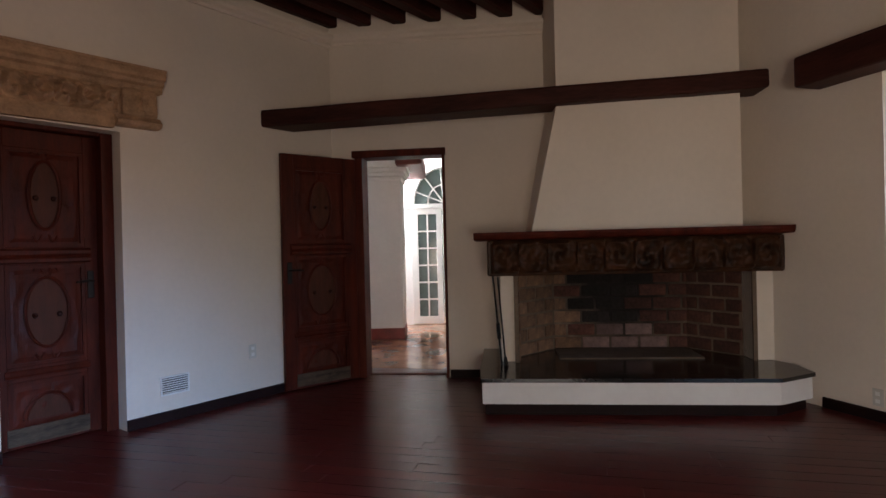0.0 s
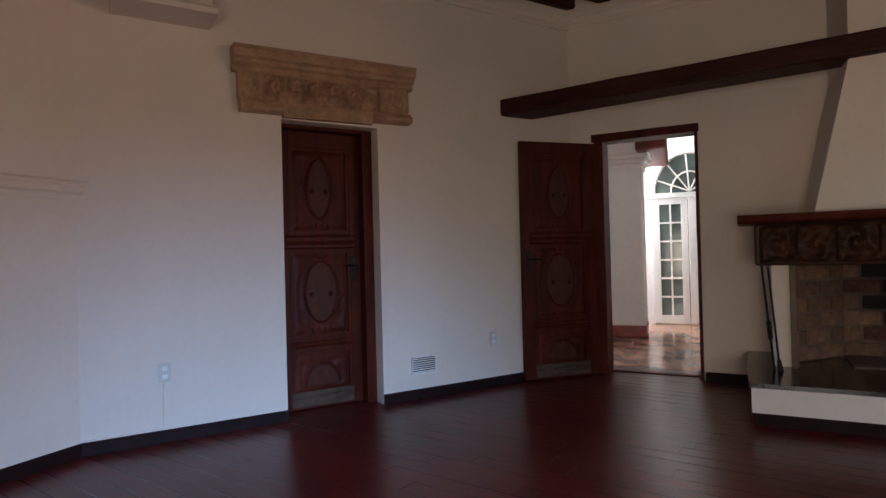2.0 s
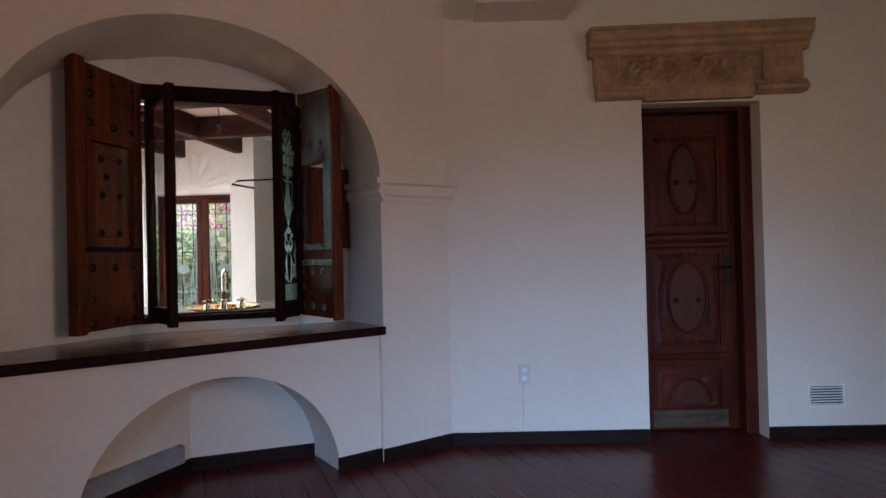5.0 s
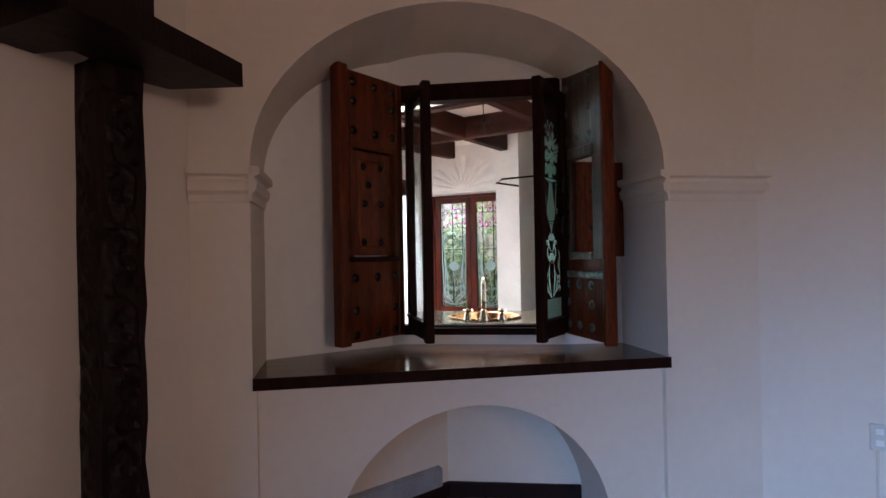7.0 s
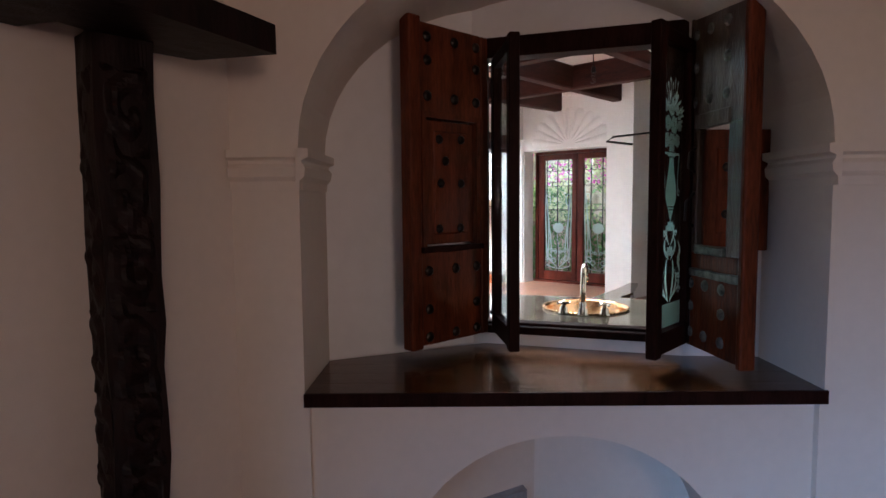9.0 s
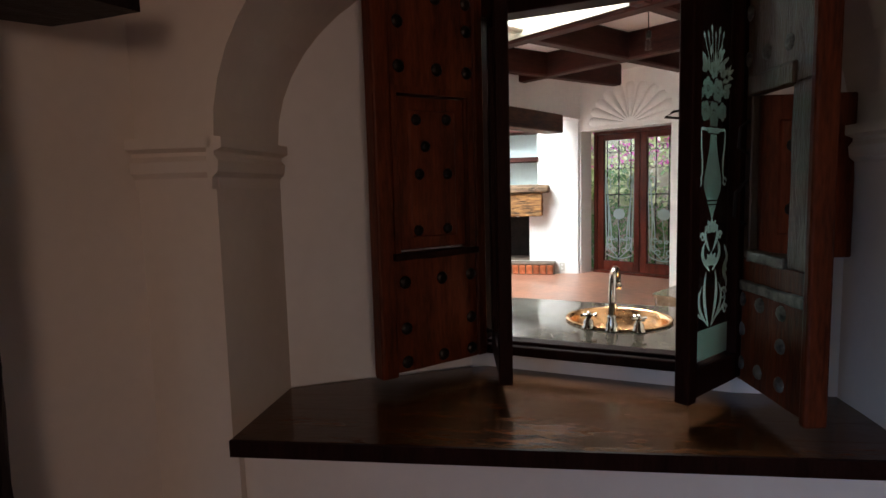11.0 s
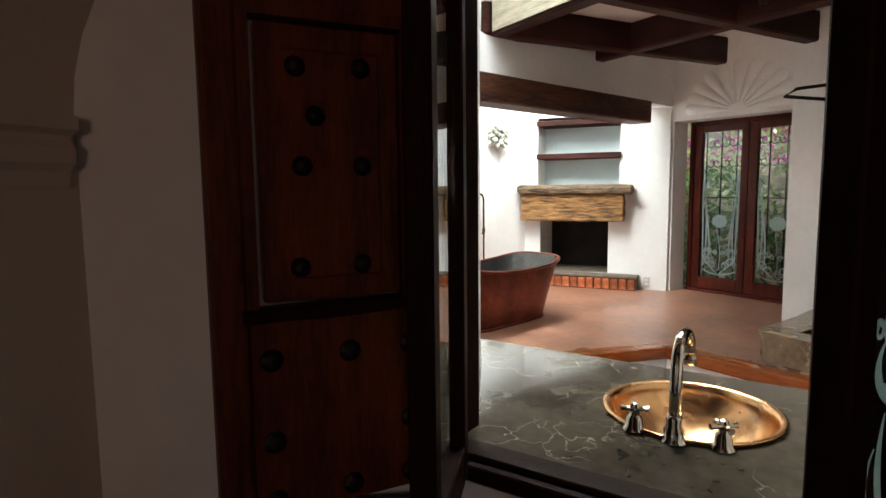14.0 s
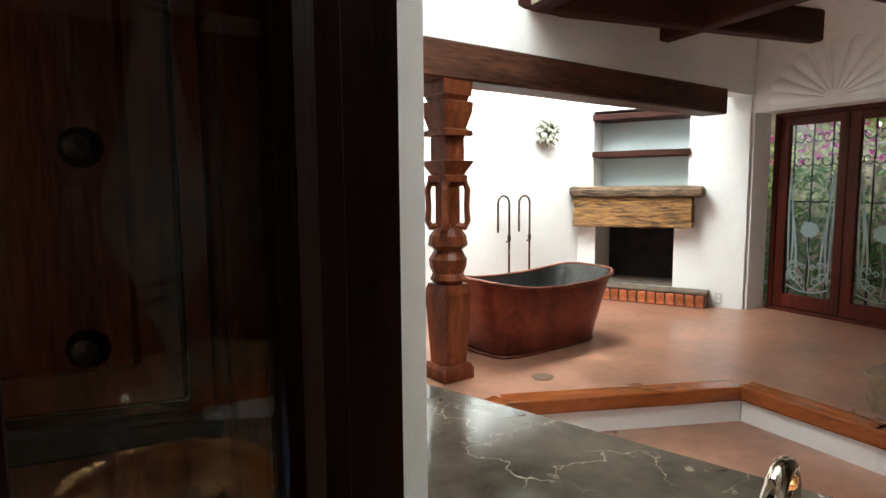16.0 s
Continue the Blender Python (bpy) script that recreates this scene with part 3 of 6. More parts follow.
def carved_door(name, m, width, height, label, handle_x, lever):
    """Leaf along local x, front towards local -y."""
    d = thing(name, m, label, "door", kind="structure")
    st = 0.115 if width > 0.7 else 0.085
    part("stile", bbox(0, st, 0, 0.045, 0, height, 0.004), DOORWOOD, d)
    part("stile", bbox(width - st, width, 0, 0.045, 0, height, 0.004), DOORWOOD, d)
    rails = [(0.0, 0.10), (0.42, 0.52), (1.17, 1.29), (height - 0.12, height)]
    for a, b in rails:
        part("rail", bbox(st, width - st, 0.001, 0.044, a, b, 0.004), DOORWOOD, d)
    part("rail_moulding", run_x([(0, 1.18), (-0.022, 1.19), (-0.022, 1.21), (-0.012, 1.225), (-0.022, 1.24), (-0.022, 1.265), (0, 1.28)], st * 0.6, width - st * 0.6), DOORWOOD, d)
    part("rail_moulding", run_x([(0, 0.45), (-0.015, 0.455), (-0.02, 0.47), (-0.01, 0.49), (0, 0.50)], st * 0.8, width - st * 0.8), DOORWOOD, d)
    x0, x1 = st, width - st
    cx, hw = width / 2, (width - 2 * st) / 2
    for a, b in ((0.10, 0.42), (0.52, 1.17), (1.29, height - 0.12)):
        part("panel", bbox(x0, x1, 0.018, 0.034, a, b), DOORWOOD, d)
        bm = bmesh.new()
        for q, (u0, u1, v0, v1) in enumerate(((x0, x1, a, a + 0.022), (x0, x1, b - 0.022, b), (x0, x0 + 0.022, a + 0.022, b - 0.022), (x1 - 0.022, x1, a + 0.022, b - 0.022))):
            box(bm, u0, u1, 0.002, 0.02, v0, v1)
        part("panel_moulding", bm, DOORWOOD, d)
        part("panel_carving", relief(x0 + 0.03, x1 - 0.03, a + 0.03, b - 0.03, 0.0175, 0.011, hw * 0.95, 0.014, 2), DOORWOOD, d)
    for zc, rz, rx in ((0.86, 0.215, hw * 0.50), (1.63, 0.21, hw * 0.36)):
        part("oval_field", disc_xz(cx, zc, rx, rz, 0.006, 0.02), OVALWOOD, d, "paler carved oval panel")
        part("oval_ring", tube(oval(cx, zc, rx * 1.1, rz * 1.07), 0.011, 6, closed=True), DOORWOOD, d)
        for s in (-1, 1):
            part("boss", lathe([(0.001, 0), (0.018, 0.004), (0.013, 0.016), (0.001, 0.022)], 10, m=pose(cx + s * rx * 0.62, 0.006, zc - 0.02, 90)), DARKWOOD, d)
        for s in (-1, 1):
            bm = bmesh.new()
            for k in (-1, 1):
                tube([(cx + k * (0.02 + 0.05 * t), 0.012, zc + s * (rz + 0.05 + 0.045 * math.sin(t * 3.0))) for t in [j / 7 for j in range(8)]], 0.009, 6, bm)
            part("scroll", bm, DOORWOOD, d)
    part("arch_moulding", tube([(cx - hw * 0.6 * math.cos(t), 0.01, 0.17 + 0.16 * math.sin(t)) for t in [math.pi * j / 16 for j in range(17)]], 0.011, 6), DOORWOOD, d)
    part("arch_field", slab_xz([(cx - hw * 0.52 * math.cos(t), 0.17 + 0.14 * math.sin(t)) for t in [math.pi * j / 16 for j in range(17)]], 0.008, 0.02), OVALWOOD, d, "paler carved arch panel")
    part("kickboard", bbox(st * 0.9, width - st * 0.9, -0.006, 0.004, 0.02, 0.13, 0.002), KICK, d, "scuffed pale kickboard")
    plate = part("handle_plate", bbox(handle_x - 0.022, handle_x + 0.022, -0.006, 0.002, 0.93, 1.12, 0.003), IRON, d, "black iron lock plate")
    part("handle_lever", tube([(handle_x, -0.002, 1.05), (handle_x, -0.05, 1.05), (handle_x + lever * 0.05, -0.055, 1.052), (handle_x + lever * 0.11, -0.052, 1.045)], [0.008, 0.008, 0.009, 0.007], 8), IRON, plate)
    return d


carved_door("door_1", MD @ pose(1.235, 0.20, 0.005), 0.635, 2.05, "closed dark carved wooden door set deep in plaster", 0.585, -1)
fr = thing("door_frame", MD, "dark red-brown wooden frame of the closed door", "door frame", kind="structure")
part("jamb", bbox(1.222, 1.242, 0.10, 0.27, 0, 2.08, 0.003), DOORWOOD, fr)
part("jamb", bbox(1.868, 1.947, 0.11, 0.27, 0, 2.08, 0.003), DOORWOOD, fr)
part("head", bbox(1.242, 1.868, 0.12, 0.27, 2.056, 2.084, 0.003), DOORWOOD, fr)
cw = part("closet_wall", bbox(1.0, 2.2, 0.44, 0.47, 0, 2.4), WHITE)
cw.matrix_world = MD
tagged(cw, "plain plaster wall closing the door recess", "wall", kind="structure")

H2 = MB @ Vector((0.235, -0.045, 0))
F2 = MD @ Vector((3.27, -0.06, 0))
ANG2 = math.degrees(math.atan2(H2.y - F2.y, H2.x - F2.x))
carved_door("door_2", pose(F2.x, F2.y, 0.008, 0, 0, ANG2), (H2 - F2).length, 2.075, "carved dark wooden door standing open against the wall", 0.055, 1)
fr = thing("door_frame", MB, "dark red-brown wooden frame of the open doorway", "door frame", kind="structure")
part("jamb", bbox(0.222, 0.30, -0.025, 0.20, 0, 2.10, 0.004), DOORWOOD, fr)
part("jamb", bbox(1.065, 1.088, -0.03, 0.20, 0, 2.10, 0.004), DOORWOOD, fr)
part("head", bbox(0.20, 1.10, -0.03, 0.20, 2.10, 2.168, 0.004), DOORWOOD, fr)
part("threshold", bbox(0.30, 1.065, 0.12, 0.18, -0.012, 0.012, 0.003), DOORWOOD, fr)

# ---- carved stone lintel over the closed door ----
li = thing("stone_lintel", MD @ pose(-0.005, 0, 0.157, 0, -0.9, 0) @ Matrix.Diagonal((1, 1, 0.92, 1)), "carved tan limestone lintel with cornice above the door", "lintel")
part("cornice", run_x([(0, 2.385), (-0.05, 2.385), (-0.06, 2.40), (-0.058, 2.425), (-0.085, 2.44), (-0.09, 2.465), (-0.115, 2.48), (-0.125, 2.505), (-0.12, 2.53), (-0.135, 2.54), (-0.135, 2.555), (0, 2.56)], 0.93, 2.27), STONE, li)
part("frieze", rough(bbox(0.99, 2.19, -0.05, 0, 2.185, 2.385, 0.006), 0.004, 9, 5), STONE, li)
part("end_block", rough(bbox(1.98, 2.22, -0.085, 0, 2.18, 2.39, 0.012), 0.005, 8, 3), STONE, li)
part("end_block", rough(bbox(0.96, 1.12, -0.075, 0, 2.18, 2.39, 0.012), 0.005, 8, 3), STONE, li)
part("base_moulding", run_x([(0, 2.10), (-0.05, 2.10), (-0.075, 2.115), (-0.08, 2.14), (-0.06, 2.16), (-0.055, 2.18), (0, 2.185)], 0.97, 1.26), STONE, li)
part("base_moulding", run_x([(0, 2.10), (-0.06, 2.10), (-0.095, 2.115), (-0.10, 2.14), (-0.08, 2.16), (-0.07, 2.18), (0, 2.185)], 1.93, 2.24), STONE, li)
part("base_moulding", run_x([(0, 2.08), (-0.05, 2.08), (-0.06, 2.15), (-0.05, 2.183), (0, 2.185)], 1.26, 1.93), STONE, li)
part("scroll_carving", relief(1.14, 1.96, 2.19, 2.38, -0.047, 0.075, 0.137, 0.009), STONE, li)
part("leaf_carving", relief(0.975, 1.105, 2.195, 2.375, -0.073, 0.022, 0.13, 0.009, 2), STONE, li)
part("leaf_carving", relief(2.0, 2.20, 2.195, 2.375, -0.083, 0.022, 0.10, 0.009, 1), STONE, li)

# ---- wall fittings ----


def outlet(m, w=0.072, h=0.115):
    o = thing("outlet", m, "pale plastic outlet plate on the plaster wall", "outlet", "outlets")
    part("plate", bbox(-w / 2, w / 2, -0.008, 0, -h / 2, h / 2, 0.003), PLASTIC, o)
    for z in (-0.025, 0.025):
        part("socket", bbox(-0.015, 0.015, -0.0105, -0.0085, z - 0.013, z + 0.013, 0.001), WHITEPAINT, o)


outlet(MD @ pose(2.975, 0, 0.40))
outlet(MD @ pose(0.455, 0, 0.43))
outlet(ME @ pose(1.14, 0, 0.16))
cd = part("conduit", tube([(0.447, -0.006, 0.37), (0.445, -0.007, 0.2), (0.443, -0.006, 0.086), (0.25, -0.006, 0.082), (0.02, -0.006, 0.082)], 0.006, 6), PLASTER)
cd.matrix_world = MD
tagged(cd, "thin painted cable conduit running to the baseboard", "conduit")
ve = thing("wall_vent", MD, "white slatted metal vent grille low on the wall", "vent")
bm = bmesh.new()
for q in ((2.19, 2.41, 0.318, 0.330), (2.19, 2.41, 0.190, 0.202), (2.19, 2.20, 0.202, 0.318), (2.40, 2.41, 0.202, 0.318)):
    box(bm, q[0], q[1], -0.012, 0, q[2], q[3])
part("frame", bm, WHITEPAINT, ve)
part("backing", bbox(2.20, 2.40, -0.003, 0, 0.202, 0.318), IRON, ve, "dark duct behind the slats")
for k in range(7):
    part("slat", run_x([(-0.011, 0.206 + k * 0.0165), (-0.004, 0.213 + k * 0.0165), (-0.003, 0.2115 + k * 0.0165), (-0.010, 0.2045 + k * 0.0165)], 2.20, 2.40), WHITEPAINT, ve)

# ---- beam shelf and fireplace on the far wall ----
HB = Vector((-3.22, 5.744))
MH = pose(HB.x, HB.y, 0, 0, 0, 36)   # along the hearth's front edge, y into the fireplace
shelf = part("shelf_beam", rough(bbox(-1.95, 2.24, -0.16, 0.16, 0, 0.145, 0.02, 2), 0.008, 1.7, 7), DARKWOOD)
shelf.matrix_world = Matrix.Translation(MH @ Vector((0, 0.70, 2.34))) @ pose(0, 0, 0, 0, -1.4, 34.6)
tagged(shelf, "long dark rough wooden beam running across the chimney hood", "beam")
be = part("wall_beam", rough(bbox(0, 2.4, -0.13, 0.117, 0, 0.22, 0.02, 2), 0.008, 1.7, 6), DARKWOOD)
p = ME @ Vector((0.77, -0.12, 2.295))
be.matrix_world = Matrix.Translation(p) @ pose(0, 0, 0, 0, -0.5, -29)
tagged(be, "dark rough wooden beam over the window", "beam")

fp = thing("fireplace", MH, "plaster-hooded brick fireplace with a carved wooden mantel", "fireplace")
hood = bmesh.new()
yf = 0.62
put_bm(hood, [(0.40, yf, 1.30), (2.06, yf, 1.30), (2.06, yf, 2.36), (0.63, yf, 2.36), (0.63, yf, TOP), (2.06, yf, TOP),
              (0.36, 1.6, 1.30), (2.06, 1.6, 1.30), (2.06, 1.6, TOP), (0.55, 1.6, TOP), (0.55, 1.6, 2.36)],
       [(0, 1, 2, 3), (3, 2, 5, 4), (0, 3, 10, 6), (3, 4, 9, 10), (0, 6, 7, 1), (4, 5, 8, 9), (1, 7, 8, 5, 2), (6, 10, 9, 8, 7)])
part("hood", hood, PLASTER, fp, "tapering cream plaster chimney hood")
part("hearth_slab", prism([(-0.01, 0.0), (2.06, 0.0), (2.37, 0.20), (2.37, 1.5), (-0.03, 1.5), (-0.03, 0.4)], 0.242, 0.27), SLATE, fp, "polished black slate hearth top")
part("hearth_riser", prism([(0.0, 0.012), (2.055, 0.012), (2.35, 0.205), (2.35, 1.4), (0.0, 1.4)], 0.085, 0.242), WHITE, fp, "white plastered hearth front")
part("hearth_plinth", prism([(0.02, 0.05), (2.04, 0.05), (2.32, 0.24), (2.32, 1.4), (0.02, 1.4)], 0.0, 0.085), BASE, fp)
part("cheek_wall", bbox(0.14, 0.285, 0.64, 1.42, 0.27, 1.0, 0.004), PLASTER, fp)
part("cheek_wall", bbox(2.13, 2.35, 0.66, 1.42, 0.27, 1.0, 0.004), PLASTER, fp)
mt = part("mantel", rough(bbox(0.04, 2.32, 0.50, 0.72, 0.985, 1.27, 0.012), 0.004, 5, 5), CARVEWOOD, fp, "carved dark wooden mantel beam")
part("mantel_shelf", run_x([(0.44, 1.275), (0.42, 1.29), (0.41, 1.315), (0.415, 1.335), (0.80, 1.345), (0.80, 1.27)], -0.06, 2.36), DOORWOOD, fp, "moulded dark wooden mantel shelf")
part("carving", relief(0.07, 2.29, 1.0, 1.262, 0.499, 0.045, 0.224, 0.012, 3), CARVEWOOD, mt, "dense foliate carving")
# firebox: mortar shell, then bricks one by one
bk = part("firebox", prism([(0.285, 0.60), (0.285, 0.85), (0.62, 1.25), (1.80, 1.25), (2.13, 0.85), (2.13, 0.64), (2.16, 0.64), (2.16, 1.40), (0.25, 1.40), (0.25, 0.60)], 0.27, 1.0), SOOTED, fp, "mortar-jointed brick firebox")
part("firebox_lintel", bbox(0.285, 2.13, 0.55, 1.30, 0.99, 1.02), SOOT, fp)
part("ash", rough(bbox(0.62, 1.78, 0.72, 1.2, 0.27, 0.285, 0.004), 0.004, 12, 4), MORTAR, fp, "pale ash on the hearth")


def brick_mesh(name, l, d, h, material, seed, bevel=0.006, uneven=0.003):
    bm = bbox(0, l, -d, 0, 0, h, bevel)
    for v in bm.verts:
        v.co += Vector(noise.noise_vector(v.co * 30 + Vector((seed * 7.1, 0, 0)))) * uneven
    me = bpy.data.meshes.new(name)
    bmesh.ops.recalc_face_normals(bm, faces=bm.faces)
    bm.to_mesh(me)
    bm.free()
    me.materials.append(material)
    return me


BR = {(mm.name, q): brick_mesh("brick", 0.235, 0.014, 0.098, mm, q) for mm in (BRICK, SOOT, REDBRICK, ASHBRICK) for q in range(3)}
rb = random.Random(8)
for (x0, y0), (x1, y1) in (((0.287, 0.62), (0.287, 0.85)), ((0.285, 0.85), (0.62, 1.25)), ((0.62, 1.25), (1.80, 1.25)), ((1.80, 1.25), (2.13, 0.85))):
    ln = math.hypot(x1 - x0, y1 - y0)
    an = math.degrees(math.atan2(y1 - y0, x1 - x0))
    for row in range(6):
        s = -0.13 if row % 2 else 0.0
        while s < ln - 0.02:
            a, b = max(s, 0.003), min(s + 0.235, ln - 0.003)
            if b - a > 0.03:
                mid = x0 + (x1 - x0) * (a + b) / 2 / ln
                dx, jit = mid - 1.12, rb.uniform(-0.12, 0.12)
                if row >= 2 and abs(dx + jit) < 0.16 + 0.09 * (row - 2) + rb.uniform(-0.12, 0.08):
                    kind = "sooty_brick"
                elif row < 4 and abs(dx + jit) < 0.30 - 0.05 * row:
                    kind = "ash_dusted_brick"
                else:
                    kind = "old_brick" if mid + jit < 0.75 else "smoked_red_brick"
                ob = new("brick", BR[(kind, rb.randrange(3))])
                ob.parent = bk
                ob.matrix_local = Matrix.Translation((x0 + (x1 - x0) * a / ln, y0 + (y1 - y0) * a / ln, 0.278 + row * 0.118)) @ pose(0, 0, 0, 0, 0, an) @ Matrix.Diagonal(((b - a) / 0.235, 1 + rb.uniform(-0.3, 0.3), 1, 1))
            s += 0.255

pk = thing("fire_poker", MH @ pose(0.08, 0.62, 0.27), "black iron fire poker leaning on the chimney breast", "poker")
part("rod", tube([(0.06, -0.1, 0.0), (0.03, 0.0, 0.35), (0.0, 0.02, 0.72)], 0.008, 8), IRON, pk)
part("grip", tube([(0.043, -0.055, 0.20), (0.033, -0.01, 0.32)], 0.015, 8), IRON, pk)
br = thing("hearth_brush", MH @ pose(0.14, 0.60, 0.27), "black iron hearth brush leaning on the chimney breast", "brush")
part("rod", tube([(0.03, -0.12, 0.03), (-0.02, 0.03, 0.70)], 0.007, 8), IRON, br)
part("head", tube([(0.035, -0.13, 0.0), (0.028, -0.112, 0.07)], [0.02, 0.012], 8), IRON, br)

# ---- carved post with bracket and lintel by the south wall ----
cp = thing("carved_post", pose(-2.68, 0.33, 0, 0, 0, -2), "dark rough carved wooden post holding a bracket capital", "post")
bm = bmesh.new()
box(bm, -0.072, 0.072, -0.072, 0.072, 0, 1.88)
bmesh.ops.subdivide_edges(bm, edges=list(bm.edges), cuts=14, use_grid_fill=True)
for v in bm.verts:
    z = v.co.z
    k = 1 + 0.03 * math.sin(z * 5.0) + 0.05 * noise.noise(v.co * 6)
    v.co.x *= k
    v.co.y *= k
    v.co += Vector(noise.noise_vector(v.co * 14)) * 0.010
part("shaft", bm, POSTDARK, cp)
for turn in (180, 90):
    o = part("carving", relief(0.10, 1.80, -0.060, 0.060, -0.068, 0.018 if turn == 90 else 0.028, 0.21, 0.012, 1), POSTDARK, cp)
    o.matrix_local = pose(0, 0, 0, 0, 0, turn) @ pose(0, 0, 0, 0, -90, 0)
plan = [(-3.045, 0.525), (-2.915, 0.30), (-2.80, 0.30), (-2.53, 0.42), (-2.42, 0.19), (-2.30, 0.16), (-2.36, 0.74)]
o = part("bracket", rough(prism(plan, 1.868, 1.95), 0.006, 5, 5), POSTDARK, cp, "thick bracket board with hewn ends")
o.matrix_local = pose(-2.68, 0.33, 0, 0, 0, -2).inverted()
o = part("lintel", rough(bbox(0.0, 2.0, -0.13, 0.11, 1.95, 2.15, 0.015), 0.008, 2, 5), POSTDARK, cp)
o.matrix_local = pose(-2.68, 0.33, 0, 0, 0, -2).inverted() @ pose(-2.66, 0.47, 0, 0, 0, 20)

# ---- window in the niche ----
SILLPTS = [(-0.012, -0.02), (1.822, -0.005), (1.812, 0.45), (WR[0], WR[1] + 0.01), (WL[0], WL[1] + 0.01), (-0.012, 0.42)]
sl = thing("window_sill", MW, "deep glossy varnished wooden sill in the niche", "window sill", kind="structure")


def clip_band(pts, y0, y1):
    def cut(poly, keep, yv):
        out = []
        for i, p in enumerate(poly):
            q = poly[(i + 1) % len(poly)]
            a, b = keep(p[1]), keep(q[1])
            if a:
                out.append(p)
            if a != b:
                t = (yv - p[1]) / (q[1] - p[1])
                out.append((p[0] + (q[0] - p[0]) * t, yv))
        return out
    return cut(cut(pts, lambda v: v >= y0, y0), lambda v: v <= y1, y1)


for k in range(6):
    poly = clip_band(SILLPTS, -0.03 + 0.13 * k, -0.03 + 0.13 * (k + 1) - 0.0015)
    if len(poly) > 2:
        part("board", prism(poly, 0.742, 0.775), SILLWOOD, sl)
part("front_edge", prism([(-0.012, -0.03), (1.822, -0.015), (1.822, -0.004), (-0.012, -0.019)], 0.728, 0.776), FRAMEWOOD, sl, "dark front edge of the sill")

MWIN = MW @ pose(WL[0], WL[1], 0, 0, 0, math.degrees(math.atan2(WR[1] - WL[1], WR[0] - WL[0])))
WW = math.hypot(WR[0] - WL[0], WR[1] - WL[1])
wf = thing("window_1", MWIN, "dark wooden double casement window standing open", "window", kind="structure")
part("frame_jamb", bbox(-0.068, -0.018, 0.0, 0.10, 0.825, 2.19, 0.004), FRAMEWOOD, wf)
part("frame_jamb", bbox(WW - 0.13, WW, 0.0, 0.10, 0.825, 2.19, 0.004), FRAMEWOOD, wf)
part("frame_lining", bbox(-0.066, -0.044, 0.101, 0.224, 0.825, 2.19, 0.003), FRAMEWOOD, wf)
part("frame_head", bbox(-0.018, WW - 0.13, 0.0, 0.10, 2.10, 2.19, 0.004), FRAMEWOOD, wf)
part("frame_bottom", bbox(-0.018, WW - 0.13, 0.0, 0.07, 0.825, 0.862, 0.004), FRAMEWOOD, wf)
part("frame_track", bbox(-0.018, WW - 0.13, 0.03, 0.10, 0.862, 0.875, 0.003), FRAMEWOOD, wf)


def ribbon(bm, pts, widths, y):
    """A flat tapering leaf or stem along pts, widths wide."""
    left, right = [], []
    for i, (x, z) in enumerate(pts):
        ax, az = pts[max(i - 1, 0)]
        bx, bz = pts[min(i + 1, len(pts) - 1)]
        n = math.hypot(bx - ax, bz - az) or 1
        k = widths[i] if isinstance(widths, (list, tuple)) else widths
        left.append((x - (bz - az) / n * k, z + (bx - ax) / n * k))
        right.append((x + (bz - az) / n * k, z - (bx - ax) / n * k))
    m = len(pts)
    put_bm(bm, [(x, y, z) for x, z in left + right], [(i, i + 1, m + i + 1, m + i) for i in range(m - 1)])


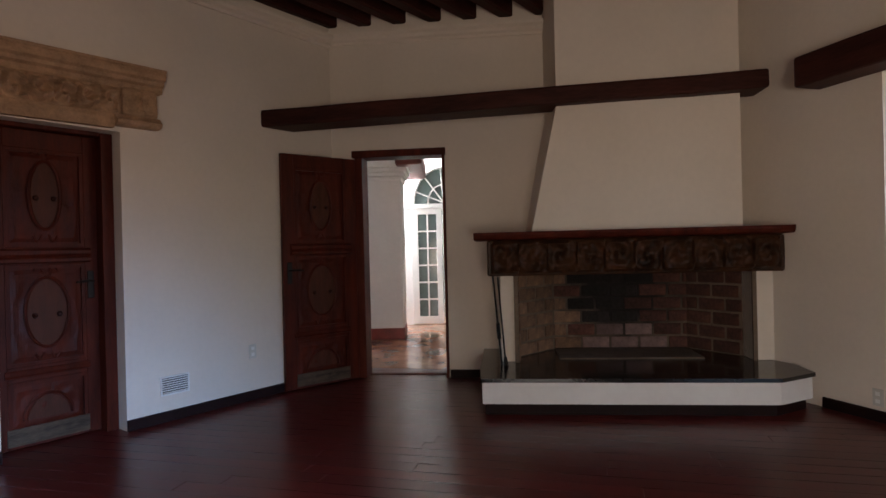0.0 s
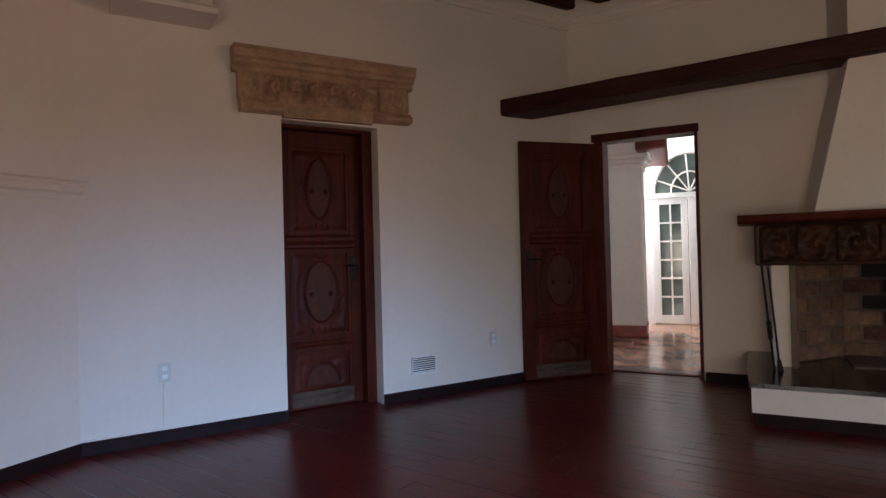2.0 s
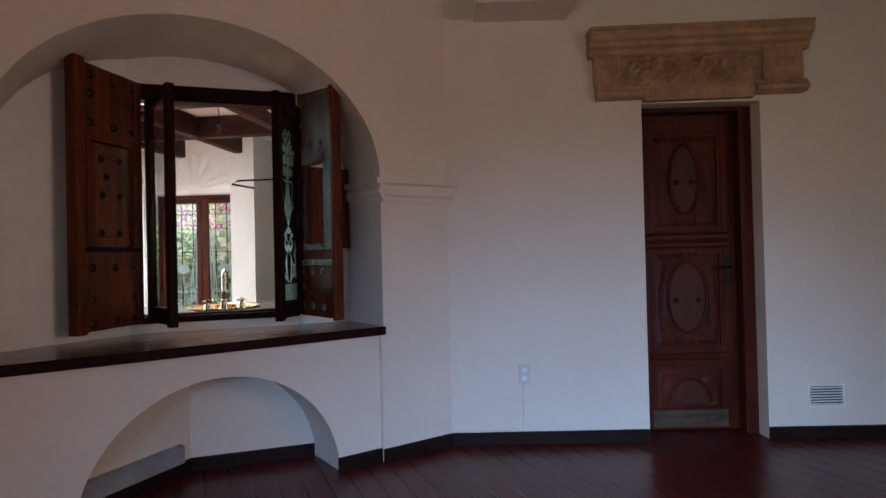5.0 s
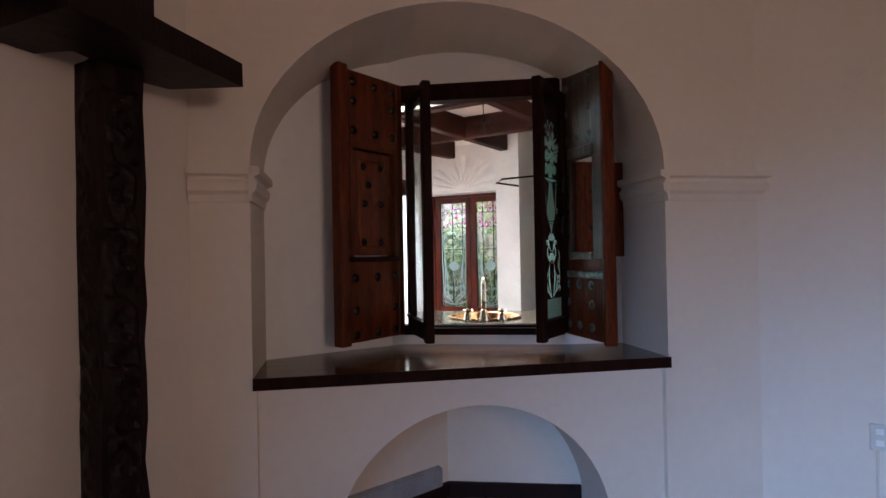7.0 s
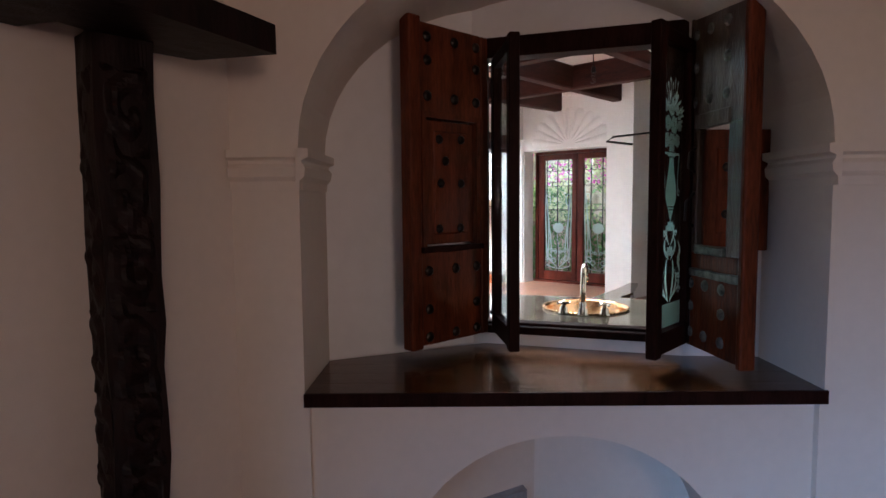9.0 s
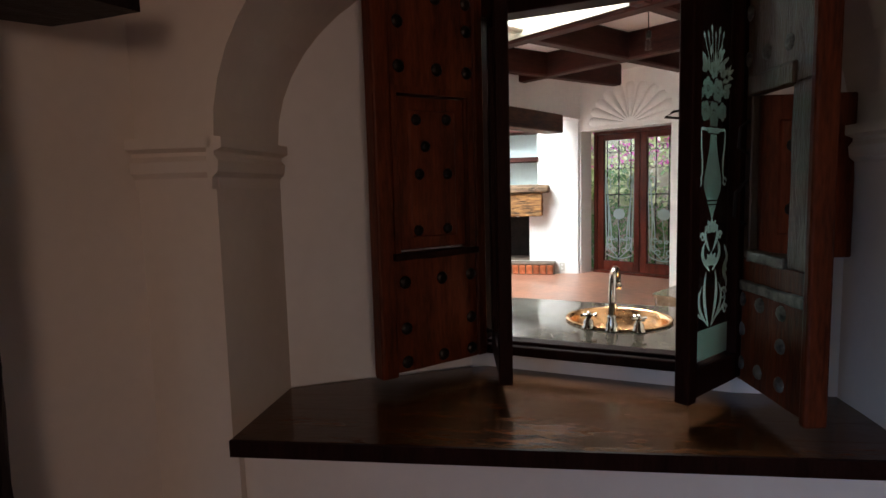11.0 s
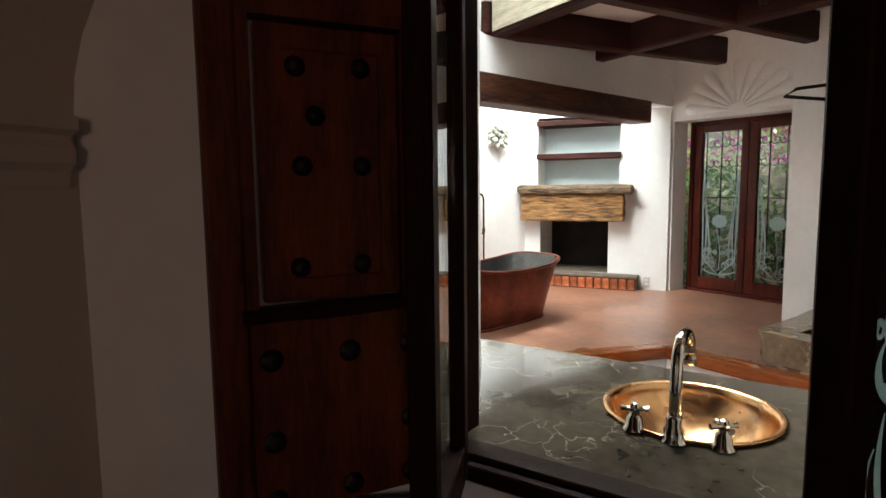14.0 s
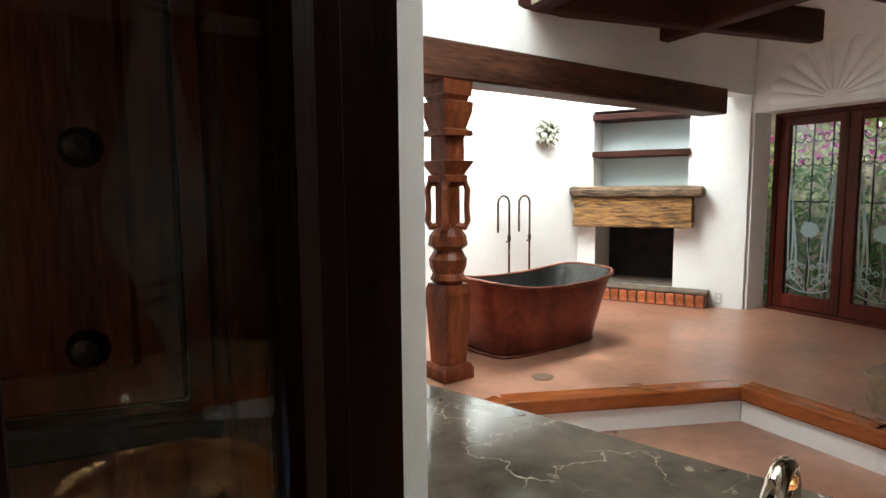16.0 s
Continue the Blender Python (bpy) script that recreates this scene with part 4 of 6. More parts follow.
def etched_vase(bm, w, y):
    """A handled vase of flowers on scrolling acanthus, etched on a pane w wide."""
    cx = w / 2
    sw = [0.25 + math.sin(math.pi * j / 12) for j in range(13)]
    slab_xz([(0.012, 0.012), (w - 0.012, 0.012), (w - 0.012, 0.105), (0.012, 0.105)], y, y + 0.0008, bm)
    profiles = [
        [(0.004, 0.438), (0.010, 0.455), (0.018, 0.468), (0.024, 0.478)],
        [(0.027, 0.482), (0.031, 0.490)],
        [(0.030, 0.494), (0.050, 0.520), (0.055, 0.545), (0.047, 0.580), (0.030, 0.620), (0.020, 0.660), (0.018, 0.686)],
        [(0.035, 0.690), (0.037, 0.706)],
        [(0.022, 0.710), (0.025, 0.734)],
        [(0.036, 0.738), (0.036, 0.747)],
    ]
    for pr in profiles:
        for _ in range(2 if len(pr) > 3 else 0):
            pr = [pr[0]] + [(a[0] * k + b[0] * (1 - k), a[1] * k + b[1] * (1 - k)) for a, b in zip(pr, pr[1:]) for k in (0.75, 0.25)] + [pr[-1]]
        slab_xz([(cx + r, z) for r, z in pr] + [(cx - r, z) for r, z in reversed(pr)], y, y + 0.0008, bm)
    for s in (-1, 1):
        ribbon(bm, [(cx + s * a, z) for a, z in ((0.037, 0.700), (0.070, 0.702), (0.076, 0.694), (0.072, 0.650), (0.064, 0.610), (0.064, 0.575), (0.072, 0.552))], 0.0045, y)
        ribbon(bm, [(cx + s * (0.078 + 0.010 * math.cos(t)), 0.548 + 0.010 * math.sin(t)) for t in [j * 0.55 for j in range(11)]], 0.004, y)
        for z0, dz, reach, thick in ((0.11, 0.17, 0.030, 0.010), (0.11, 0.13, 0.062, 0.008), (0.12, 0.10, 0.090, 0.006), (0.28, 0.09, 0.045, 0.010), (0.34, 0.08, 0.030, 0.009)):
            ribbon(bm, [(cx + s * (0.008 + reach * math.sin(2.4 * j / 12)), z0 + dz * j / 12) for j in range(13)], [thick * k * 0.7 for k in sw], y)
        for x0, z0, r in ((0.085, 0.20, 0.020), (0.098, 0.15, 0.014), (0.090, 0.27, 0.013), (0.055, 0.385, 0.012)):
            ribbon(bm, [(cx + s * (x0 + r * (1 - j / 26) * math.cos(j * 0.5)), z0 + r * (1 - j / 26) * math.sin(j * 0.5)) for j in range(16)], [0.006 - 0.00028 * j for j in range(16)], y)
        ribbon(bm, [(cx + s * (0.095 + 0.010 * math.sin(j * 0.9)), 0.21 + 0.012 * j) for j in range(13)], [0.008 * k for k in sw], y)
    for z in (0.30, 0.40):
        for a in range(-2, 3):
            t = radians(90 + 34 * a)
            ribbon(bm, [(cx + 0.045 * k * math.cos(t), z + 0.04 * k * math.sin(t)) for k in (0.0, 0.35, 0.7, 1.0)], [0.003, 0.011, 0.009, 0.002], y + 0.0002 * (a + 2))
    rr = random.Random(3)
    flowers = [(0.0, 0.75, 0.034), (-0.052, 0.755, 0.028), (0.052, 0.752, 0.030), (-0.022, 0.815, 0.036), (0.040, 0.818, 0.032), (-0.075, 0.815, 0.022), (0.084, 0.80, 0.020), (0.006, 0.872, 0.026), (-0.050, 0.872, 0.020), (0.056, 0.878, 0.018)]
    for q, (fx, fz, r) in enumerate(flowers):
        for p in range(6):
            t = radians(60 * p + 23 * q)
            mx, mz = cx + fx + 0.62 * r * math.cos(t), fz + 0.62 * r * math.sin(t)
            slab_xz([(mx + 0.40 * r * math.cos(2 * math.pi * i / 8), mz + 0.40 * r * math.sin(2 * math.pi * i / 8)) for i in range(8)], y, y + 0.0006 + 0.0001 * (p % 3), bm)
        slab_xz([(cx + fx + 0.2 * r * math.cos(i), fz + 0.2 * r * math.sin(i)) for i in range(6)], y, y + 0.0006, bm)
    for q in range(30):
        a = rr.uniform(0.15, 2.99)
        r0, r1 = rr.uniform(0.06, 0.10), rr.uniform(0.02, 0.05)
        bx, bz = cx + 0.95 * r0 * math.cos(a), 0.80 + 1.25 * r0 * math.sin(a)
        a += rr.uniform(-0.5, 0.5)
        ribbon(bm, [(bx + r1 * k * math.cos(a), bz + r1 * k * math.sin(a)) for k in (0.0, 0.35, 0.7, 1.0)], [0.0015, 0.007, 0.005, 0.001], y + 0.0003)
    for q in range(7):
        a = radians(58 + 11 * q)
        ln = rr.uniform(0.13, 0.19)
        ribbon(bm, [(cx + ln * k * math.cos(a) * 0.8, 0.83 + ln * k * math.sin(a)) for k in (0.3, 0.6, 0.85, 0.93, 1.0)], [0.0012, 0.0015, 0.002, 0.006, 0.001], y + 0.0004)
    return bm


def casement(m, w, etch):
    c = part("casement", bbox(0, 0.05, -0.02, 0.02, 0, 1.245, 0.004), FRAMEWOOD, wf, "dark framed casement with etched glass")
    c.matrix_local = m
    part("stile", bbox(w - 0.05, w, -0.022, 0.022, -0.012, 1.26, 0.004), FRAMEWOOD, c)
    part("rail", bbox(0.05, w - 0.05, -0.02, 0.02, 0, 0.085, 0.003), FRAMEWOOD, c)
    part("rail", bbox(0.05, w - 0.05, -0.02, 0.02, 1.195, 1.245, 0.003), FRAMEWOOD, c)
    g = part("pane", bbox(0.05, w - 0.05, -0.003, 0.003, 0.085, 1.195), GLASS, c)
    g.visible_shadow = False
    e = part("etching", etched_vase(bmesh.new(), w - 0.1, 0.0), etch, c, "frosted vase and flower etching")
    e.matrix_local = pose(0.05, -0.0055, 0.08)
    part("knob", lathe([(0.002, 0), (0.006, 0.002), (0.005, 0.012), (0.011, 0.02), (0.002, 0.026)], 8, m=pose(0.09, -0.02, 0.10, 90)), IRON, c)
    return c


def win_local(u, d):
    return MWIN.inverted() @ (MW @ Vector((u, d, 0)))


def hinged(hinge, free, z):
    h, f = win_local(*hinge), win_local(*free)
    return pose(h.x, h.y, z, 0, 0, math.degrees(math.atan2(f.y - h.y, f.x - h.x))), (f - h).length


m, w = hinged((0.716, 0.70), (0.763, 0.315), 0.845)
casement(m, w, FAINT)
m, w = hinged((1.505, 0.448), (1.268, 0.185), 0.845)
casement(m, w, ETCH)


def studs(parent, spots, y, r=0.024, material=None):
    for x, z in spots:
        s = part("stud", lathe([(0.001, 0.012), (r * 0.55, 0.010), (r * 0.9, 0.004), (r, -0.002), (0.001, -0.002)], 10, m=pose(x, y, z, 90 if y < 0 else -90)), material or STUD, parent)


def shutter(m, w, wicket):
    """Hinge at local x = 0; the face towards the room is at local -y."""
    h = 1.345
    s = thing("shutter", MWIN @ m, "studded old red-brown wooden shutter folded open" if not wicket else "weathered wooden shutter with an opened wicket hatch", "shutter", "window shutters", "")
    wood = WEATHERED if wicket else SHUTWOOD
    st, en = (0.030, 0.030) if wicket else (0.045, 0.065)
    x0, x1 = (0.065, w - 0.125) if wicket else (0.085, w - 0.085)
    z0, z1 = (0.395, 0.895) if wicket else (0.42, 0.96)
    part("stile", bbox(0, st, -0.025, 0.025, 0, h, 0.006), wood, s)
    part("stile", bbox(w - en, w, -0.032, 0.030, -0.012, h + 0.02, 0.008, 2), SHUTWOOD, s)
    for a, b in ((0.0, z0), (z1, h)):
        part("panel", rough(bbox(st, w - en, -0.020, 0.020, a, b, 0.004), 0.003, 9, 3), SHUTWOOD if a == 0 else wood, s)
    for a, b in ((st, x0), (x1, w - en)):
        part("wicket_jamb", rough(bbox(a, b, -0.021, 0.021, z0, z1, 0.004), 0.003, 12, 3), wood, s)
    spots = [(x, z) for z in (0.035, 0.155, 0.318, 1.05, 1.195, 1.29) for x in (0.075, (w - en + 0.01) / 2, w - en - 0.04) if not (z in (0.155, 1.195) and 0.1 < x < 0.25)]
    if wicket:
        spots = [(x, z) for z in (0.06, 0.17, 0.265, 1.005, 1.14, 1.27) for x in (0.035, 0.14, 0.255) if not (z in (0.17, 1.14) and x == 0.14)]
    for y in (-0.020, 0.020):
        studs(s, spots, y, 0.024, PALESTUD if wicket and y < 0 else None)
    if wicket:
        part("hatch_head", rough(bbox(x0 - 0.01, x1 + 0.02, -0.034, -0.019, z1 - 0.005, z1 + 0.055, 0.004), 0.004, 20, 5), WEATHERED, s, "cracked pale hatch head board")
        part("hatch_sill", rough(bbox(x0, x1, -0.030, 0.018, z0 - 0.004, z0 + 0.030, 0.004), 0.005, 30, 6), PALESTUD, s, "flaking pale hatch sill")
        part("worn_ledge", rough(bbox(st, w - en, -0.036, -0.018, 0.300, 0.330, 0.004), 0.005, 40, 7), PALESTUD, s, "flaking pale edge under the hatch")
        lf = part("wicket_leaf", rough(bbox(0, 0.27, -0.012, 0.012, 0.0, 0.49, 0.004), 0.002, 9, 2), SHUTWOOD, s, "small hatch leaf swung open")
        lf.matrix_local = pose(x0 + 0.014, 0.0, z0 + 0.005, 0, 0, 87)
        part("wicket_panel", bbox(0.045, 0.19, -0.018, 0.018, 0.07, 0.42, 0.008), SHUTWOOD, lf)
        for x, z in ((0.085, 0.15), (0.15, 0.15), (0.085, 0.34), (0.15, 0.34)):
            part("leaf_stud", lathe([(0.001, 0.012), (0.011, 0.010), (0.018, 0.004), (0.020, -0.002), (0.001, -0.002)], 10, m=pose(x, -0.018, z, 90)), STUD, lf)
        part("hook", tube([(0.045, -0.022, 0.50), (0.040, -0.055, 0.53), (0.046, -0.055, 0.60), (0.050, -0.022, 0.64)], 0.006, 6), IRON, s)
        part("hook", tube([(0.050, -0.022, 0.72), (0.046, -0.050, 0.74), (0.052, -0.048, 0.80), (0.052, -0.022, 0.82)], 0.005, 6), IRON, s)
    else:
        lf = part("wicket_leaf", rough(bbox(x0 + 0.004, x1 - 0.012, -0.014, 0.014, z0 + 0.010, z1 - 0.006, 0.004), 0.002, 9, 3), SHUTWOOD, s, "small hatch leaf standing slightly ajar")
        part("leaf_field", bbox(x0 + 0.045, x1 - 0.055, -0.020, 0.020, z0 + 0.05, z1 - 0.05, 0.006), SHUTWOOD, lf)
        bm = bmesh.new()
        for q in ((x0 - 0.022, x1 + 0.022, z1, z1 + 0.024), (x0 - 0.022, x0, z0, z1), (x1, x1 + 0.022, z0, z1)):
            box(bm, q[0], q[1], 0.0205, 0.034, q[2], q[3])
        part("panel_moulding", bm, SHUTWOOD, s)
        part("ledge", rough(bbox(x0 - 0.03, x1 + 0.03, 0.018, 0.052, z0 - 0.022, z0 + 0.002, 0.003), 0.003, 25, 4), FRAMEWOOD, s, "dark chipped ledge under the hatch")
        for x, z in ((0.30, 0.495), (0.175, 0.495), (0.29, 0.69), (0.17, 0.69), (0.262, 0.785), (0.298, 0.875), (0.17, 0.88)):
            part("leaf_stud", lathe([(0.001, 0.014), (0.012, 0.012), (0.019, 0.004), (0.021, -0.002), (0.001, -0.002)], 10, m=pose(x, 0.020, z, -90)), STUD, lf)
    return s


m, w = hinged((0.665, 0.705), (0.325, 0.385), 0.835)
shutter(m, w, False)
m, w = hinged((1.525, 0.455), (1.575, 0.06), 0.835)
shutter(m, w, True)

# ---- hall beyond the open doorway ----
MHALL = MB @ pose(0, 0.22, 0)
hf = part("hall_floor", bbox(-5.0, 4.0, -0.0, 6.0, -0.12, -0.006), HALLFLOOR)
hf.matrix_world = MHALL
tagged(hf, "glossy clay-red floor of the hall", "floor", kind="structure")

CAM0, FWD0, RIGHT0 = Vector((-0.563, 2.413)), Vector((-0.670, 0.742)), Vector((0.742, 0.670))


def hall_at(depth):
    p = CAM0 + FWD0 * depth
    return pose(p.x, p.y, 0, 0, 0, 42.1)


MF = hall_at(9.5)
wall("hall_wall_far", MF, 4.0, 3.3, 0.25, [(-0.50, 0.50, -0.01, 1.86)], WHITE, x0=-3.2, label="white plaster wall around the arched glass doors")
wall("hall_wall_side", hall_at(9.6) @ pose(-2.6, 0, 0, 0, 0, -90), 4.5, 3.3, 0.2, [(0.5, 2.6, 0.9, 2.6)], WHITE, label="white plaster wall with a wide window")
wall("hall_wall_side", hall_at(9.6) @ pose(3.0, 0, 0, 0, 0, -90), 4.5, 3.3, 0.2, (), WHITE, label="white plaster side wall of the hall")
hc = part("hall_ceiling", bbox(-3.2, 4.0, -3.6, 0.3, 3.2, 3.3), WHITE)
hc.matrix_world = MF
tagged(hc, "white hall ceiling", "ceiling", kind="structure")
HALLGLASS = mat("grey_green_glass", (0.10, 0.13, 0.12), 0.08, vary=0.1, bump=0)
fd = thing("glass_doors", MF, "white painted multi-pane glass doors with a fanlight", "door", kind="structure")
for k, (a, b) in enumerate(((-0.50, -0.005), (0.005, 0.50))):
    lf = part("leaf", bbox(a, a + 0.11, -0.03, 0.02, 0.01, 1.86, 0.004), WHITEPAINT, fd)
    part("stile", bbox(b - 0.09, b, -0.03, 0.02, 0.01, 1.86, 0.004), WHITEPAINT, lf)
    part("rail", bbox(a + 0.11, b - 0.09, -0.03, 0.02, 0.01, 0.13, 0.004), WHITEPAINT, lf)
    part("rail", bbox(a + 0.11, b - 0.09, -0.03, 0.02, 1.77, 1.86, 0.004), WHITEPAINT, lf)
    part("glazing_bar", bbox((a + b) / 2, (a + b) / 2 + 0.025, -0.025, 0.015, 0.13, 1.77), WHITEPAINT, lf)
    for q in range(5):
        z = 0.13 + 1.64 * (q + 1) / 6
        part("glazing_bar", bbox(a + 0.11, b - 0.09, -0.024, 0.014, z - 0.012, z + 0.012), WHITEPAINT, lf)
    part("pane", bbox(a + 0.11, b - 0.09, -0.005, -0.001, 0.13, 1.77), HALLGLASS, lf, "dark grey-green reflecting pane")
part("transom", bbox(-0.62, 0.62, -0.06, -0.002, 1.862, 1.93, 0.006), WHITEPAINT, fd)
fan = slab_xz(arch_curve(0.03, 0.47, 1.94, 0.56, 20), -0.03, -0.004)
part("fanlight", fan, HALLGLASS, fd, "dark grey-green fanlight glass")
bm = bmesh.new()
for a in (25, 60, 95, 130, 160):
    tube([(0.03, -0.035, 1.95), (0.03 + 0.46 * math.cos(radians(a)), -0.035, 1.94 + 0.55 * math.sin(radians(a)))], 0.012, 4, bm)
tube([(0.03 + 0.25 * math.cos(t), -0.035, 1.94 + 0.30 * math.sin(t)) for t in [math.pi * j / 14 for j in range(15)]], 0.012, 4, bm)
part("fan_bar", bm, WHITEPAINT, fd)
part("fan_casing", tube([(0.03 + 0.49 * math.cos(t), -0.03, 1.94 + 0.58 * math.sin(t)) for t in [math.pi * j / 18 for j in range(19)]], 0.028, 6), WHITEPAINT, fd)
MP = hall_at(8.0)
pc = thing("hall_pillar", MP, "thick white plaster pillar with stepped capital and red base", "pillar")
part("shaft", bbox(-1.20, -0.55, 0, 0.6, 0.0, 2.24, 0.02, 2), WHITE, pc)
part("base", bbox(-1.21, -0.54, -0.012, 0.55, 0.0, 0.15, 0.004), REDBASE, pc, "red painted pillar base")
for k in range(4):
    part("capital_step", bbox(-1.22 - 0.03 * k, -0.53 + 0.03 * k, -0.02 - 0.025 * k, 0.62, 2.16 + 0.055 * k, 2.212 + 0.055 * k, 0.008), WHITE, pc)
part("springer", bbox(-1.30, -0.62, 0.02, 0.58, 2.38, 3.2), WHITE, pc)
hb = part("hall_beam", rough(bbox(-0.60, -0.24, -0.3, 1.4, 2.33, 2.52, 0.03, 2), 0.01, 3, 3), mat("red_painted_beam", (0.16, 0.03, 0.02), 0.5))
hb.matrix_world = MP
tagged(hb, "dark red wooden beam end in the hall", "beam")
gw = part("garden_wall", bbox(-3, 4, 1.8, 2.0, -0.1, 2.6), mat("mossy_wall", (0.06, 0.075, 0.055), 0.9, vary=0.3))
gw.matrix_world = MF
tagged(gw, "mossy grey garden wall outside the hall", "wall", kind="structure")

# ---- ground and garden ----
gr = part("ground", bbox(-400, 400, -400, 400, -0.5, -0.16), GRASS)
tagged(gr, "dry garden ground", "ground", kind="structure")
rg = random.Random(12)


def foliage(name, count, box3, size, material, label, category, bias=1.0):
    bm = bmesh.new()
    (x0, x1), (y0, y1), (z0, z1) = box3
    for _ in range(count):
        c = Vector((rg.uniform(x0, x1), rg.uniform(y0, y1), z0 + (z1 - z0) * rg.random() ** bias))
        if noise.noise(c * 1.6) < -0.12:
            continue
        r = Euler((rg.uniform(-1.2, 1.2), rg.uniform(-1.2, 1.2), rg.uniform(0, 6.3))).to_matrix()
        s = size * rg.uniform(0.6, 1.4)
        put_bm(bm, [c + r @ Vector(v) * s for v in ((-0.5, 0, 0), (0, -0.28, 0.05), (0.6, 0, 0), (0, 0.28, 0.05))], [(0, 1, 2, 3)])
    ob = part(name, bm, material)
    return tagged(ob, label, category, kind="stuff")


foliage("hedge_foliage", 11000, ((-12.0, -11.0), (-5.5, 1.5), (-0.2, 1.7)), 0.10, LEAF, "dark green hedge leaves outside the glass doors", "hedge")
foliage("vine_foliage", 15000, ((-12.0, -11.1), (-5.5, 1.5), (1.1, 3.2)), 0.10, LEAFLIGHT, "climbing vine leaves coloured pale green for sunlight", "vine")
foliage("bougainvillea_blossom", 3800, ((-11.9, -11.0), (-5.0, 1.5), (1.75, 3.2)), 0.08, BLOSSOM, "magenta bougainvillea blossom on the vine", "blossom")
# White flakes scattered in the vine paint the sun's sparkle on its leaves.
foliage("vine_sparkle", 2400, ((-11.9, -11.0), (-5.0, 1.5), (1.4, 3.2)), 0.07, WHITEPAINT, "white flakes standing for sun sparkle on the vine", "blossom")
bw = part("boundary_wall", bbox(-12.5, -12.2, -7, 3, -0.2, 3.4), mat("garden_render", (0.45, 0.40, 0.32), 0.9, vary=0.2))
tagged(bw, "ochre garden wall behind the hedge", "wall", kind="structure")

# ---- bathroom structure ----
LOW, HIGH = 0.03, 0.25
ML = pose(-4.2, -3.60, 0, 0, 0, 190.3)
MFP = pose(-9.05, -3.11, 0, 0, 0, 123)
MGW = pose(-9.39, -2.94, 0, 0, 0, 92.9)
MG = pose(-9.66, -2.88, 0, 0, 0, 92.9)
lf_ = part("floor_low", prism([(-4.2, -3.7), (-3.9, -0.6), (-4.75, 1.2), (-5.0, 2.2), (-9.8, 2.2), (-9.8, -1.0), (-7.4, -1.6), (-5.8, -2.1)], -0.12, LOW), TERRA)
tagged(lf_, "burnished clay-red bathroom floor", "floor", kind="structure")
STEP = [(-3.9, -1.20), (-5.902, -1.804), (-7.324, -1.38), (-7.348, -0.629), (-7.40, 0.0)]
hf2 = part("floor_raised", prism([(-4.4, -1.40), (-5.88, -1.84), (-7.36, -1.40), (-7.40, -0.63), (-7.45, 0.0), (-9.9, 0.0), (-9.9, -4.6), (-4.0, -4.6)], LOW, HIGH - 0.004), TERRA)
tagged(hf2, "burnished clay-red raised bathroom floor", "floor", kind="structure")
nos = thing("step_nosing", pose(0, 0, 0), "varnished orange-brown timber nosing along the step", "step", kind="structure")
for (ax, ay), (bx, by) in zip(STEP, STEP[1:]):
    ln, an = math.hypot(bx - ax, by - ay), math.degrees(math.atan2(by - ay, bx - ax))
    t = part("board", bbox(-0.02, ln + 0.02, -0.02, 0.13, HIGH - 0.085, HIGH + 0.006 + 0.003 * (ax < -7), 0.012, 2), NOSING, nos)
    t.matrix_local = pose(ax, ay, 0, 0, 0, an)
    r = part("riser", bbox(0, ln, 0.004, 0.02, LOW, HIGH - 0.085), WHITE, nos, "white painted riser")
    r.matrix_local = pose(ax, ay, 0, 0, 0, an)
wall("bath_wall_south", ML, 4.55, 3.2, 0.25, (), WHITE, label="bright white plaster wall behind the tub")
fpw = wall("bath_wall_fireplace", MFP @ pose(0, 0.16, 0), 0.31, 3.2, 0.60, [(-1.195, -0.36, 0.42, 1.045), (-1.23, -0.24, 1.48, 2.30)], WHITE, x0=-1.44, label="white plaster chimney wall with a shelf niche")
nb = part("niche_back", bbox(-1.30, -0.2, 0.50, 0.54, 1.4, 2.4), PALE_BLUE)
nb.matrix_world = MFP
tagged(nb, "pale blue plaster back of the shelf niche", "wall", kind="structure")
wall("bath_wall_garden", MGW, 3.6, 3.2, 0.26, [(0.02, 1.62, -0.01, 2.18)], WHITE, x0=-0.05, label="white plaster wall with the glass doors")
pr = part("bath_pier", prism([(-8.93, -1.385), (-9.75, -1.34), (-9.75, -0.95), (-8.90, -1.03)], LOW, 3.0), WHITE)
tagged(pr, "white plaster pier beside the shower", "wall", kind="structure")
wall("bath_wall_shower", pose(-9.45, -1.0, 0, 0, 0, 92), 3.2, 3.2, 0.2, (), MARBLE, label="dark marble shower wall")
wall("bath_wall_north", pose(-9.6, 2.15, 0, 0, 0, 0), 4.55, 3.2, 0.2, (), WHITE, label="white bathroom wall beside the shower")
wall("bath_wall_east", MWIN @ pose(-0.30, 0.353, 0, 0, 0, 180), 4.6, 3.2, 0.12, (), WHITE, label="white bathroom wall beside the window")
wall("bath_wall_east", MWIN @ pose(1.40, 0.20, 0, 0, 0, 180), 0.53, 3.2, 0.12, (), WHITE, label="white bathroom wall beside the window")
hw_ = part("bath_header_wall", bbox(-1.2, 3.62, -0.10, 0.10, 2.345, 3.2), WHITE)
MBM = pose(-5.8, -2.38, 0, 0, 0, 190.3)
hw_.matrix_world = MBM
tagged(hw_, "white plaster wall above the header beam", "wall", kind="structure")
hbm = part("header_beam", rough(bbox(-1.25, 3.08, -0.13, 0.13, 2.135, 2.36, 0.012), 0.006, 2, 7), OLDBEAM)
hbm.matrix_world = MBM
tagged(hbm, "heavy dark wooden header beam over the post", "beam")
bc = bmesh.new()
